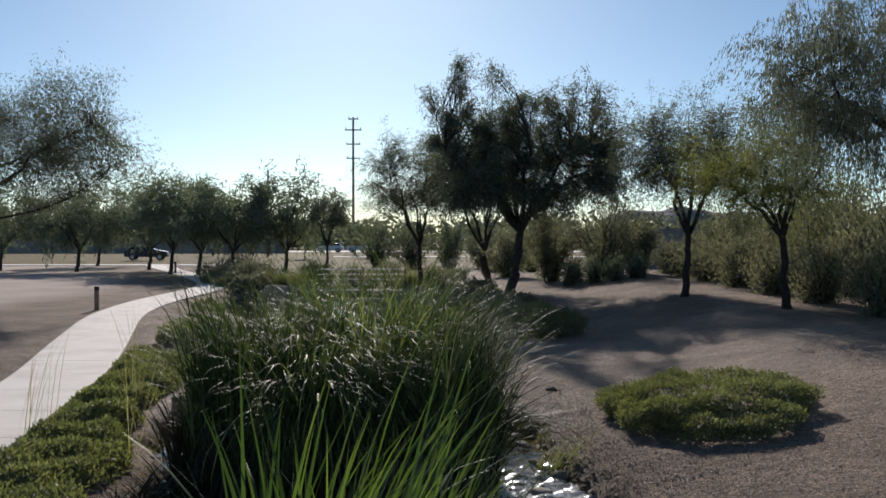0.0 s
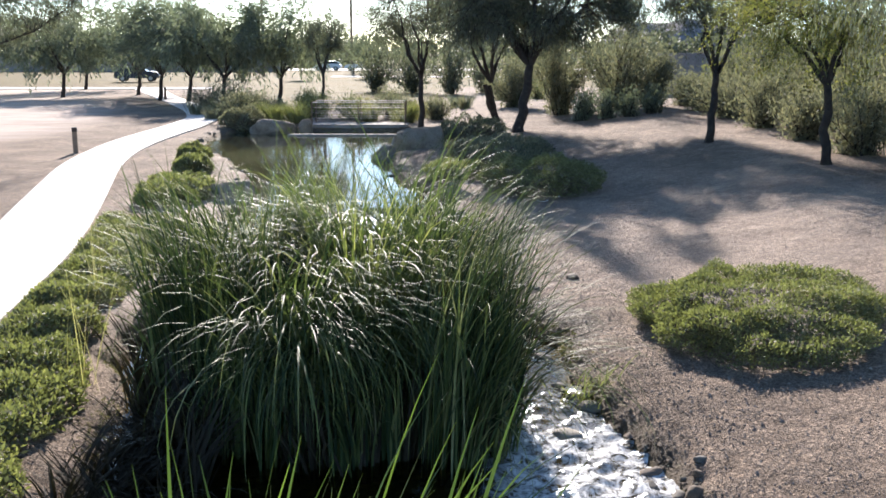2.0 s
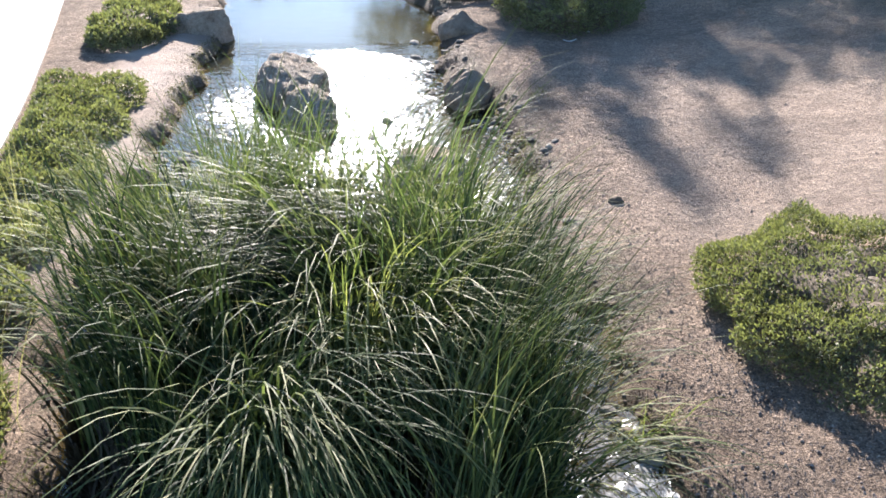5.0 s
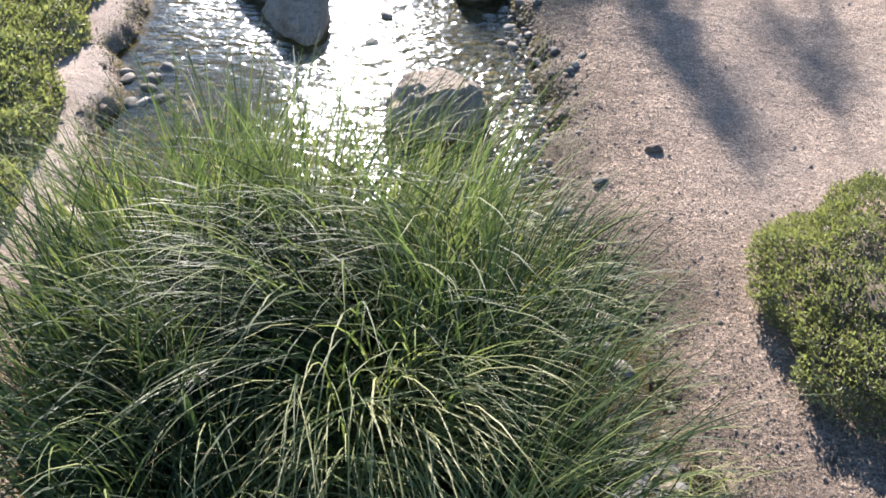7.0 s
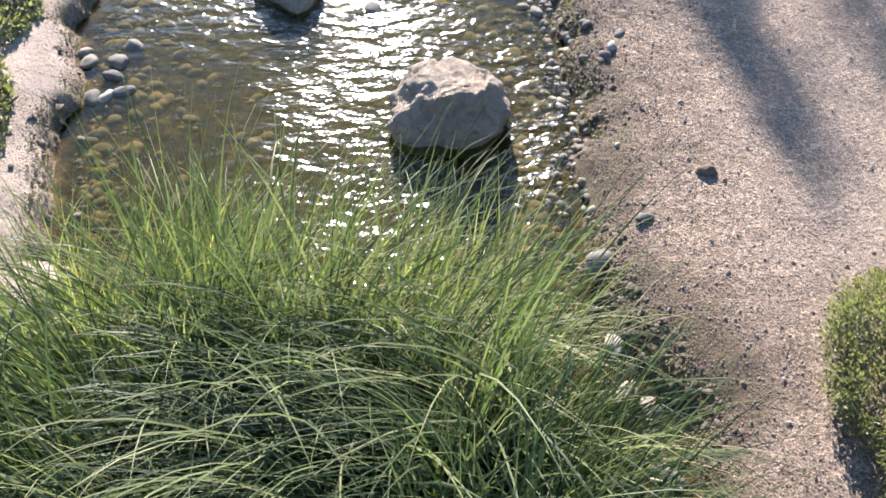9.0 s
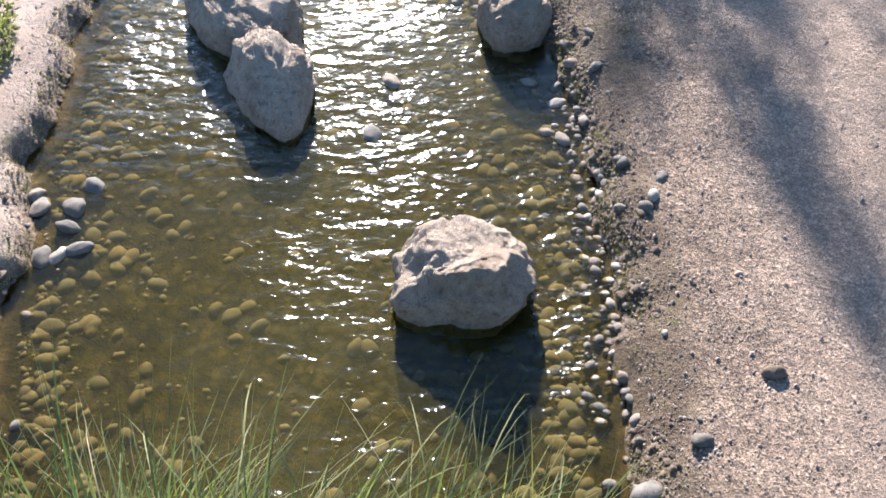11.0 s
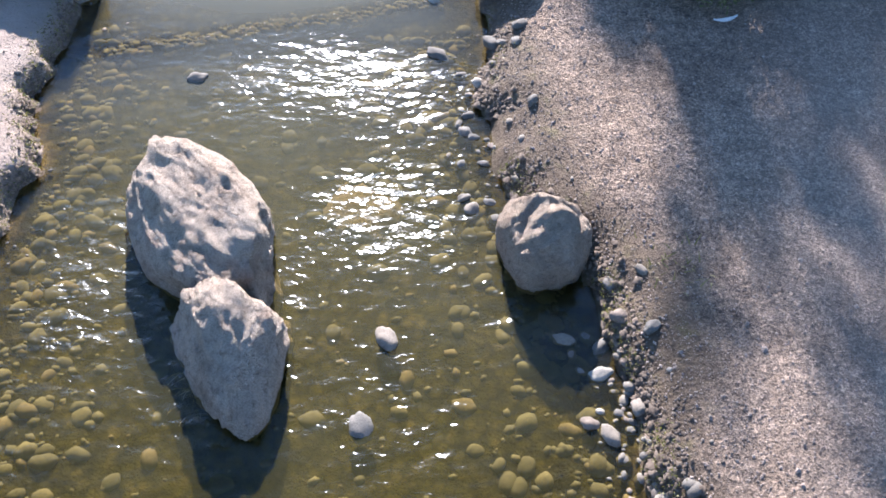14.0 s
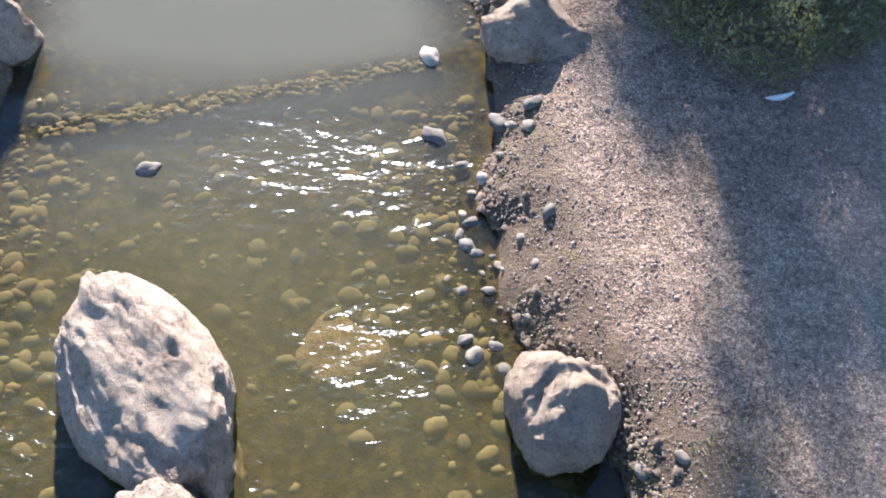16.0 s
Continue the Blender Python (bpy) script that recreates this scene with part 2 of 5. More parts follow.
GROUND, WATER = ground_material(), water_material()
CONCRETE = surface("pale concrete", [(0.5, 0.46, 0.42), (0.6, 0.56, 0.51), (0.66, 0.62, 0.57)], 0.9, 60, 0.85, 0.002)
# Concrete darkened to put the trees' shade on the footbridge into its colour.
SHADED_CONCRETE = surface("shade-darkened concrete", [(0.22, 0.2, 0.18), (0.3, 0.27, 0.24)], 1.5, 50, 0.9, 0.003)
JOINT = surface("dirty joint", [(0.2, 0.18, 0.16), (0.3, 0.27, 0.24)], 4, 50, 0.9)
BOULDER = boulder_material(tone=(1.06, 1.05, 1.04))
TAN_BOULDER = boulder_material("tan weathered boulder", (0.84, 0.81, 0.78))
COBBLE = surface("cobble stone", [(0.25, 0.24, 0.215), (0.42, 0.395, 0.355)], 9, 70, 0.85, 0.003, None, 0, "object", 0.25)
GRAVEL = surface("loose gravel", [(0.45, 0.42, 0.4), (0.62, 0.6, 0.57)], 9, 70, 0.95, 0.003, None, 0, "island", 0.1)
BARK = surface("dark mesquite bark", [(0.018, 0.014, 0.012), (0.038, 0.029, 0.024), (0.06, 0.047, 0.038)], 6, 45, 0.9, 0.012, 0.02)
TWIG = surface("dry twig", [(0.08, 0.06, 0.04), (0.14, 0.105, 0.07)], 8, 60, 0.85)
WOOD = surface("weathered timber", [(0.16, 0.11, 0.075), (0.25, 0.18, 0.13)], 5, 60, 0.85, 0.004)
WOOD_DARK = surface("dark timber cap", [(0.03, 0.022, 0.018), (0.06, 0.045, 0.035)], 5, 60, 0.8, 0.004)
STEEL = surface("dull painted steel", [(0.3, 0.26, 0.23), (0.4, 0.35, 0.31)], 4, 50, 0.5, 0.001)
POLE = surface("brown utility pole", [(0.09, 0.065, 0.05), (0.14, 0.1, 0.08)], 1, 30, 0.9)
BLOCK = surface("grey block wall", [(0.2, 0.19, 0.185), (0.27, 0.255, 0.245)], 0.5, 8, 0.9)
HILL = surface("far desert hill", [(0.2, 0.19, 0.2), (0.28, 0.26, 0.26)], 0.01, 0.1, 1.0, 0.5)
DARK_GLASS = surface("dark car glass", [(0.02, 0.022, 0.025), (0.03, 0.032, 0.035)], 1, 5, 0.06, 0.0)
TYRE = surface("tyre rubber", [(0.02, 0.02, 0.02), (0.035, 0.035, 0.035)], 8, 40, 0.85)
NAVY = surface("dark blue car paint", [(0.02, 0.025, 0.04), (0.03, 0.035, 0.055)], 1, 20, 0.25, 0.0)
WHITE_PAINT = surface("white car paint", [(0.7, 0.7, 0.7), (0.78, 0.78, 0.78)], 1, 20, 0.25, 0.0)
SILVER = surface("silver car paint", [(0.4, 0.41, 0.42), (0.5, 0.51, 0.52)], 1, 20, 0.3, 0.0, None, 0.5)
MESQUITE = leaf("mesquite leaf", [(0.065, 0.075, 0.062), (0.105, 0.116, 0.092), (0.155, 0.163, 0.12), (0.21, 0.21, 0.135)], 0.45, 0.5, 0.45, 1.2, (1.1, 1.18, 0.8))
YELLOWED = leaf("yellow-green leaf", [(0.08, 0.09, 0.045), (0.145, 0.16, 0.06), (0.24, 0.245, 0.075), (0.29, 0.24, 0.1)], 0.48, 0.6, 0.35, 1.2, (1.15, 1.25, 0.65))
OLIVE = leaf("grey-green desert leaf", [(0.085, 0.088, 0.068), (0.145, 0.148, 0.11), (0.21, 0.21, 0.15), (0.28, 0.255, 0.165)], 0.4, 0.7, 0.2, 0.8, (1.1, 1.15, 0.8))
# Leaf colour lifted to carry the haze over far trees; also pale shrubs.
HAZY = leaf("pale leaf with far haze", [(0.11, 0.125, 0.1), (0.17, 0.19, 0.145), (0.24, 0.255, 0.18)], 0.42, 0.7, 0.3, 1.2, (1.08, 1.18, 0.8))
# Brown of dead leaves, kept dark to paint shade into the stand's foot.
THATCH_SHADE = leaf("dead brown thatch and shade", [(0.025, 0.02, 0.014), (0.05, 0.04, 0.027), (0.08, 0.064, 0.042)], 0.1, 0.8, 0.2)
COVER = leaf("trailing shrub leaf", [(0.08, 0.083, 0.05), (0.145, 0.146, 0.08), (0.21, 0.207, 0.115), (0.32, 0.29, 0.175)], 0.38, 0.6)
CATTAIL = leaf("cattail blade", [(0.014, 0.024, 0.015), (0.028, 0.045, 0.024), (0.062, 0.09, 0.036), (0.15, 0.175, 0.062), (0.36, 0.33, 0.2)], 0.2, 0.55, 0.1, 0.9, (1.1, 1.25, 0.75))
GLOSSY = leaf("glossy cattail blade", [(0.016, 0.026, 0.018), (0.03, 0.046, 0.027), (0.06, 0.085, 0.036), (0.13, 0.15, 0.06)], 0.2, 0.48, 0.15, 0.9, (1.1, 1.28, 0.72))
# The next two are lightened copies of the cattail blade for its sunlit parts.
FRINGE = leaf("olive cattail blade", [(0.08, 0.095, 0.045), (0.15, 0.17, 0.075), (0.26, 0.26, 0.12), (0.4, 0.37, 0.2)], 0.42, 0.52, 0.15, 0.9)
LIT_CATTAIL = leaf("sunlit-toned cattail blade", [(0.033, 0.05, 0.028), (0.07, 0.095, 0.046), (0.14, 0.165, 0.072), (0.3, 0.29, 0.16)], 0.4, 0.55, 0.12, 0.9, (1.12, 1.3, 0.7))
FRESH = leaf("fresh cattail blade", [(0.035, 0.06, 0.018), (0.065, 0.1, 0.028), (0.105, 0.15, 0.04), (0.17, 0.21, 0.06)], 0.45, 0.4, 0.4)
STRAW = leaf("dry blade", [(0.2, 0.16, 0.09), (0.36, 0.3, 0.18), (0.5, 0.43, 0.28)], 0.3, 0.6)
MOSS = leaf("bank moss", [(0.08, 0.08, 0.028), (0.14, 0.13, 0.05), (0.21, 0.175, 0.085)], 0.3, 0.6)


# ---- mesh helpers ----
def fast_mesh(name, verts, quads, smooth=True):
    verts, quads = np.asarray(verts, np.float32), np.asarray(quads, np.int32)
    me = bpy.data.meshes.new(name)
    me.vertices.add(len(verts))
    me.vertices.foreach_set("co", verts.ravel())
    k = quads.shape[1]
    me.loops.add(quads.size)
    me.loops.foreach_set("vertex_index", quads.ravel())
    me.polygons.add(len(quads))
    me.polygons.foreach_set("loop_start", np.arange(0, quads.size, k, dtype=np.int32))
    me.polygons.foreach_set("use_smooth", np.full(len(quads), smooth))
    me.update(calc_edges=True)
    me.validate()
    return me


def part(name, shape, mat, parent=None, label=""):
    """Links a bmesh or a mesh as one object, under a thing or a part."""
    if isinstance(shape, bmesh.types.BMesh):
        me = bpy.data.meshes.new(name)
        bmesh.ops.recalc_face_normals(shape, faces=shape.faces)
        shape.to_mesh(me)
        shape.free()
    else:
        me = shape
    if mat and not me.materials:
        me.materials.append(mat)
    ob = new(name, me)
    ob.parent = parent
    return tagged(ob, label) if label else ob


class Gather:
    """Collects quads into one mesh."""
    def __init__(self):
        self.v, self.q, self.n = [], [], 0

    def add(self, v, q):
        self.v.append(np.asarray(v, float))
        self.q.append(np.asarray(q) + self.n)
        self.n += len(v)

    def mesh(self, name, smooth=True):
        return fast_mesh(name, np.concatenate(self.v), np.concatenate(self.q), smooth)


def tube(points, radii, sides=7):
    p, r = np.asarray(points, float), np.asarray(radii, float)
    t = np.gradient(p, axis=0)
    t /= np.linalg.norm(t, axis=1)[:, None] + 1e-9
    up = np.where(np.abs(t[:, 2:3]) > 0.9, [[1.0, 0, 0]], [[0, 0, 1.0]])
    a = np.cross(t, up)
    a /= np.linalg.norm(a, axis=1)[:, None] + 1e-9
    b = np.cross(t, a)
    ang = np.linspace(0, 2 * np.pi, sides, endpoint=False)
    v = p[:, None] + r[:, None, None] * (a[:, None] * np.cos(ang)[None, :, None] + b[:, None] * np.sin(ang)[None, :, None])
    k = len(p)
    i, j = np.meshgrid(np.arange(k - 1), np.arange(sides), indexing="ij")
    q = np.stack([i * sides + j, i * sides + (j + 1) % sides, (i + 1) * sides + (j + 1) % sides, (i + 1) * sides + j], -1).reshape(-1, 4)
    return v.reshape(-1, 3), q


def bend(a, b, rng, wobble=0.12, n=7, sag=0.0):
    """A crooked line from a to b."""
    a, b = np.asarray(a, float), np.asarray(b, float)
    s = np.linspace(0, 1, n)[:, None]
    d = np.linalg.norm(b - a)
    off = rng.normal(0, 1, (n, 3)) * wobble * d * 0.35
    off = (off + np.roll(off, 1, 0)) * 0.5 * np.sin(np.pi * s)
    off[:, 2:3] += sag * d * np.sin(np.pi * s)
    return a + (b - a) * s + off


def leaves(p, d, length, width, rng):
    """Pointed leaves: base p, direction d, one diamond each."""
    n = len(p)
    d = d / (np.linalg.norm(d, axis=1)[:, None] + 1e-9)
    side = np.cross(d, rng.normal(0, 1, (n, 3)))
    side /= np.linalg.norm(side, axis=1)[:, None] + 1e-9
    ln, wd = np.asarray(length)[:, None], np.asarray(width)[:, None]
    v = np.stack([p, p + d * ln * 0.45 + side * wd * 0.5, p + d * ln, p + d * ln * 0.45 - side * wd * 0.5], 1).reshape(-1, 3)
    return v, np.arange(4 * n).reshape(-1, 4)


def blades(root, heading, length, lean, curl, width, rng, k=7, power=1.6):
    """Long narrow leaves that rise from root, lean to heading (radians) and arch over."""
    n = len(root)
    s = np.linspace(0, 1, k + 1)
    theta = lean[:, None] + curl[:, None] * s[None] ** (power * rng.uniform(0.75, 1.35, n) if power > 1.61 else np.full(n, power))[:, None]
    step = (length / k)[:, None]
    hor = np.concatenate([np.zeros((n, 1)), np.cumsum(np.sin(theta[:, 1:]) * step, 1)], 1)
    ver = np.concatenate([np.zeros((n, 1)), np.cumsum(np.cos(theta[:, 1:]) * step, 1)], 1)
    h = np.stack([np.cos(heading), np.sin(heading)], 1)
    twist = heading[:, None] + np.pi / 2 + rng.normal(0, 0.38, n)[:, None] + s[None] * rng.normal(0, 0.6, n)[:, None]
    side = np.stack([np.cos(twist), np.sin(twist), np.zeros_like(twist)], -1)
    c = np.concatenate([root[:, None, :2] + h[:, None] * hor[..., None], (root[:, 2:3] + ver)[..., None]], -1)
    w = (width[:, None] * np.clip(np.minimum(0.55 + s * 2, 1.04 - s ** 2.5), 0.05, 1))[..., None]
    v = np.stack([c - side * w * 0.5, c + side * w * 0.5], 2)
    base = (np.arange(n) * (k + 1) * 2)[:, None] + (np.arange(k) * 2)[None]
    q = np.stack([base, base + 1, base + 3, base + 2], -1).reshape(-1, 4)
    return v.reshape(-1, 3), q


def box(bm, x0, x1, y0, y1, z0, z1, bevel=0.0):
    m = Matrix.Translation(((x0 + x1) / 2, (y0 + y1) / 2, (z0 + z1) / 2)) @ Matrix.Diagonal((x1 - x0, y1 - y0, z1 - z0, 1))
    r = bmesh.ops.create_cube(bm, size=1, matrix=m)
    if bevel:
        edges = list({e for v in r["verts"] for e in v.link_edges})
        bmesh.ops.bevel(bm, geom=edges, offset=bevel, segments=2, affect="EDGES", profile=0.6)
    return bm


def rod(bm, a, b, r, sides=10, r2=None):
    a, b = Vector(a), Vector(b)
    m = Matrix.Translation((a + b) / 2) @ (b - a).to_track_quat("Z", "Y").to_matrix().to_4x4()
    bmesh.ops.create_cone(bm, cap_ends=True, segments=sides, radius1=r, radius2=r if r2 is None else r2, depth=(b - a).length, matrix=m)
    return bm


def thing(name, at=(0, 0, 0), label="", category="", group="", kind=""):
    e = new(name)
    e.empty_display_size = 0.2
    e.location = at
    return tagged(e, label, category, group, kind)


# ---- lie of the land ----
def lattice(seed):
    return np.random.default_rng(seed).random((256, 256))


LATTICE = lattice(5)


def rough_noise(x, y, size):
    """Smooth random heights, 0 to 1, with lumps of that size in metres."""
    x, y = np.asarray(x, float) / size, np.asarray(y, float) / size
    i, j = np.floor(x).astype(int), np.floor(y).astype(int)
    u, v = x - i, y - j
    u, v = u * u * (3 - 2 * u), v * v * (3 - 2 * v)
    g = lambda a, b: LATTICE[a % 256, b % 256]
    return (g(i, j) * (1 - u) + g(i + 1, j) * u) * (1 - v) + (g(i, j + 1) * (1 - u) + g(i + 1, j + 1) * u) * v


def smooth(a, b, x):
    t = np.clip((x - a) / (b - a), 0, 1)
    return t * t * (3 - 2 * t)


WEST_Y = [-60, 0, 5, 9, 10.5, 12.7, 15, 17.3, 18.4, 20, 21.3, 22.3, 23.5, 25, 28.5, 32.4, 37.6, 41, 44.5]
WEST_X = [-3, -2.2, -2.4, -2.9, -3.2, -3.7, -4.0, -4.15, -4.35, -4.5, -4.45, -4.5, -4.62, -4.85, -5.5, -6.8, -8.9, -9.5, -9.0]
EAST_Y = [-60, 0, 5, 9.6, 12, 13, 15, 16.5, 18.2, 19.5, 20.1, 20.5, 20.8, 21.5, 23, 24.4, 26, 28.5, 31, 34, 36, 40, 44.5]
EAST_X = [4, 3.2, 2.6, 1.85, 1.45, 1.2, 0.8, 0.8, 0.74, 0.56, 0.5, 0.12, -0.12, -0.22, -0.33, -0.4, -0.5, -1.4, -1.6, -1.9, -0.8, -0.9, -1.6]


def west(y):
    return np.interp(y, WEST_Y, WEST_X) + 0.26 * (rough_noise(y, 3.3, 0.9) - 0.5) + 0.2 * (rough_noise(y, 9.1, 0.3) - 0.5) + 0.12 * (rough_noise(y, 14.2, 0.13) - 0.5)


def east(y):
    return np.interp(y, EAST_Y, EAST_X) + 0.36 * (rough_noise(y, 60.7, 0.9) - 0.5) + 0.17 * (rough_noise(y, 77.3, 0.3) - 0.5)


def inside(x, y):
    """How far a place lies inside the stream's edge, in metres; minus on land."""
    return np.minimum(np.minimum(x - west(y), east(y) - x), 44.3 - y)


def water_level(y):
    return np.interp(y, [-60, 4, 9, 12.5, 22.9, 23.8], [-0.8, -0.62, -0.5, -0.3, -0.3, -0.27])


def land(x, y):
    x, y = np.asarray(x, float), np.asarray(y, float)
    z = 0.75 * smooth(2.8, 8.5, x) * smooth(-5, 12, y) * (1 - smooth(48, 75, y))
    z = z + 0.35 * smooth(0, 3, x) * smooth(30, 36, y) * (1 - smooth(48, 75, y)) * (1 - smooth(3, 6, x))
    z = z + 0.05 * (rough_noise(x, y, 1.7) - 0.5) * smooth(-4.4, -3.4, x) + 0.02 * (rough_noise(x, y, 0.45) - 0.5)
    d = inside(x, y)
    wl = water_level(y)
    out, dip = np.clip(-d, 0, None), np.clip(d, 0, None)
    cut = (x < -2) * smooth(12.5, 14.5, y)
    z = z - 0.14 * cut * np.exp(-out / 0.6)
    rise = (1 - cut) * (1 - np.exp(-out / (0.22 + 0.3 * (1 - smooth(11, 14, y))))) + cut * smooth(0.0, 0.13, out)
    bank = wl + 0.01 + (z - wl - 0.01) * rise + 0.06 * (rough_noise(x, y, 0.25) - 0.4) * np.exp(-out / (0.5 - 0.38 * cut))
    bed = wl - 0.035 - (0.085 + 0.43 * smooth(23.2, 30, y)) * (1 - np.exp(-dip / 0.9)) + 0.03 * (rough_noise(x, y, 0.35) - 0.5)
    return np.where(d > 0, bed, bank)


def on_land(x, y):
    return float(land(x, y))


def spread(a, fine0, fine1, b, step, grow):
    mid = np.arange(fine0, fine1 + step / 2, step)
    lo, hi, s = [], [], step
    p = fine0
    while p > a:
        s *= grow
        p -= s
        lo.append(max(p, a))
    p, s = fine1, step
    while p < b:
        s *= grow
        p += s
        hi.append(min(p, b))
    return np.array(lo[::-1] + list(mid) + hi)


def make_ground():
    gx, gy = spread(-2500, -7.0, 4.2, 2500, 0.085, 1.14), spread(-300, 5.5, 26.5, 4000, 0.085, 1.1)
    X, Y = np.meshgrid(gx, gy, indexing="ij")
    Z = land(X, Y)
    nx, ny = X.shape
    i, j = np.meshgrid(np.arange(nx - 1), np.arange(ny - 1), indexing="ij")
    q = np.stack([i * ny + j, (i + 1) * ny + j, (i + 1) * ny + j + 1, i * ny + j + 1], -1).reshape(-1, 4)
    me = fast_mesh("ground", np.stack([X, Y, Z], -1).reshape(-1, 3), q)
    d = inside(X, Y)
    ragged = 6 * (rough_noise(X, Y, 3.0) - 0.5) + 2 * (rough_noise(X, Y, 0.8) - 0.5)
    path_side = np.interp(Y, PATH_Y, PATH_W)
    dirt = smooth(0.5, 3.5, path_side - X - 2.2 + ragged * 0.25) * (1 - smooth(84, 87, Y)) * smooth(29.5, 35.5, Y + 0.12 * (path_side - X) + 0.5 * ragged)
    dirt = np.maximum(dirt, 0.35 * smooth(58, 66, Y + ragged) * smooth(0, 4, X) * (1 - smooth(9, 14, X)))
    dirt = np.maximum(dirt, 0.25 * smooth(11.5, 15.5, Y + 0.4 * ragged) * (1 - smooth(21, 27, Y)) * smooth(1.2, 3.0, X) * (1 - smooth(7, 9, X)))
    dirt = np.maximum(dirt, (0.62 + 0.38 * rough_noise(X, Y, 0.6)) * smooth(0.02, 0.16, west(Y) - X) * (1 - smooth(1.2, 1.8, west(Y) - X)) * smooth(13, 15, Y) * (1 - smooth(24, 27, Y)))
    straw = smooth(86, 90, Y) + smooth(56, 66, Y + ragged) * (1 - smooth(-2, 2, X)) * smooth(-19, -15, X)
    mud = (1 - 0.65 * (X < -2)) * smooth(0.15, 0.5, np.exp(-np.clip(-d, 0, None) / (0.14 + 0.16 * smooth(11.5, 14.5, Y) + 0.6 * rough_noise(X, Y + 40, 0.8) ** 2 * smooth(11.0, 15.0, Y)))) * (Y < 46)
    bed = smooth(-0.02, 0.12, d)
    lies = np.stack([dirt, np.clip(straw, 0, 1), mud, bed], -1).astype(np.float32).reshape(-1)
    a = me.attributes.new("lies", "FLOAT_COLOR", "POINT")
    a.data.foreach_set("color", lies)
    tagged(part("ground", me, GROUND), "pinkish brown crushed granite ground with pale dirt", "ground", kind="structure")


def make_water():
    ys = np.concatenate([np.arange(-58, 5, 1.0), np.arange(5, 13.5, 0.035), np.arange(13.5, 25, 0.1), np.arange(25, 44.6, 0.5)])
    s = np.linspace(0, 1, 110)
    w, e = west(ys) - 0.35, east(ys) + 0.35
    X = w[:, None] + (e - w)[:, None] * s[None]
    Y = np.repeat(ys[:, None], len(s), 1)
    rapid = 1 - smooth(11.3, 13.0, Y)
    Z = water_level(Y) + rapid * smooth(4, 6, Y) * (0.11 * (np.abs(rough_noise(X + 0.25 * Y, Y * 0.6, 0.34) - 0.5) - 0.2) + 0.06 * (rough_noise(X + 9, Y, 0.15) - 0.5) + 0.03 * (rough_noise(X + 5, Y, 0.07) - 0.5))
    ny, nx = X.shape
    i, j = np.meshgrid(np.arange(ny - 1), np.arange(nx - 1), indexing="ij")
    q = np.stack([i * nx + j, i * nx + j + 1, (i + 1) * nx + j + 1, (i + 1) * nx + j], -1).reshape(-1, 4)
    me = fast_mesh("water", np.stack([X, Y, Z], -1).reshape(-1, 3), q)
    def patch(x, y, rx, ry, much):
        return much * np.exp(-(((X - x) / rx) ** 2 + ((Y - y) / ry) ** 2))
    stir = 0.3 + 0.14 * smooth(17.5, 18.8, Y) * (1 - smooth(20.4, 21.6, Y)) + patch(-1.9, 22.6, 1.2, 0.8, 0.8) + patch(-1.4, 20.8, 0.5, 0.45, 1.2) + patch(-0.9, 19.8, 0.8, 1.2, 0.34) + patch(-3.6, 19.7, 0.55, 1.1, 0.85)
    stir = stir + patch(-1.0, 17.3, 1.3, 1.2, 0.5) + patch(0.4, 16.8, 0.4, 1.2, 1.0) + patch(-1.5, 15.0, 1.8, 1.2, 0.35) + patch(-2.5, 18.3, 1.1, 1.2, 0.3) + patch(-1.9, 20.05, 0.12, 0.4, 0.6)
    stir = np.clip(stir * (0.55 + 0.9 * rough_noise(X, Y, 0.9)), 0.12, 1.6)
    stir = 0.05 + (stir - 0.05) * (1 - smooth(23.2, 23.7, Y + 0.25 * (X + 2.5))) + 1.1 * rapid * smooth(-1.2, 0.2, X)
    me.attributes.new("stir", "FLOAT", "POINT").data.foreach_set("value", stir.astype(np.float32).ravel())
    deep = np.clip(inside(X, Y), 0, 3)
    # Cloudiness of the water; its rise upstream also paints in reflected sky.
    murk_and_sky = 0.06 + (0.2 + 0.3 * smooth(18.3, 22.0, Y)) * (1 - np.exp(-deep / 0.8)) + 0.45 * smooth(22.9, 24.5, Y) * (1 - 1.5 * smooth(24.8, 28, Y)) * smooth(0, 0.8, deep) - 0.3 * rapid
    murk_and_sky = murk_and_sky - 0.28 * np.exp(-((Y - 22.98 - 0.258 * (X + 4.05)) / 0.13) ** 2)
    me.attributes.new("murk_and_sky", "FLOAT", "POINT").data.foreach_set("value", np.clip(murk_and_sky, 0.04, 0.8).astype(np.float32).ravel())
    # Greys the cloudy colour upstream: silt past the stone crest, painted sky reflection before it.
    silt = 0.34 * smooth(18.0, 20.5, Y) + 0.64 * smooth(20.8, 23.4, Y + 0.5 * (rough_noise(X, Y, 1.1) - 0.5))
    me.attributes.new("silt", "FLOAT", "POINT").data.foreach_set("value", np.clip(silt, 0, 1).astype(np.float32).ravel())
    foam = rapid * (0.9 * smooth(0.1, 0.7, X) * (0.35 + 0.65 * (1 - smooth(10.6, 11.6, Y + 1.2 * (rough_noise(X, Y, 0.5) - 0.5)))))
    me.attributes.new("foam", "FLOAT", "POINT").data.foreach_set("value", np.clip(foam, 0, 1).astype(np.float32).ravel())
    sheet = part("water", me, WATER)
    sheet.visible_shadow = False
    tagged(sheet, "shallow rippled greenish stream water over cobbles", "water", kind="structure")


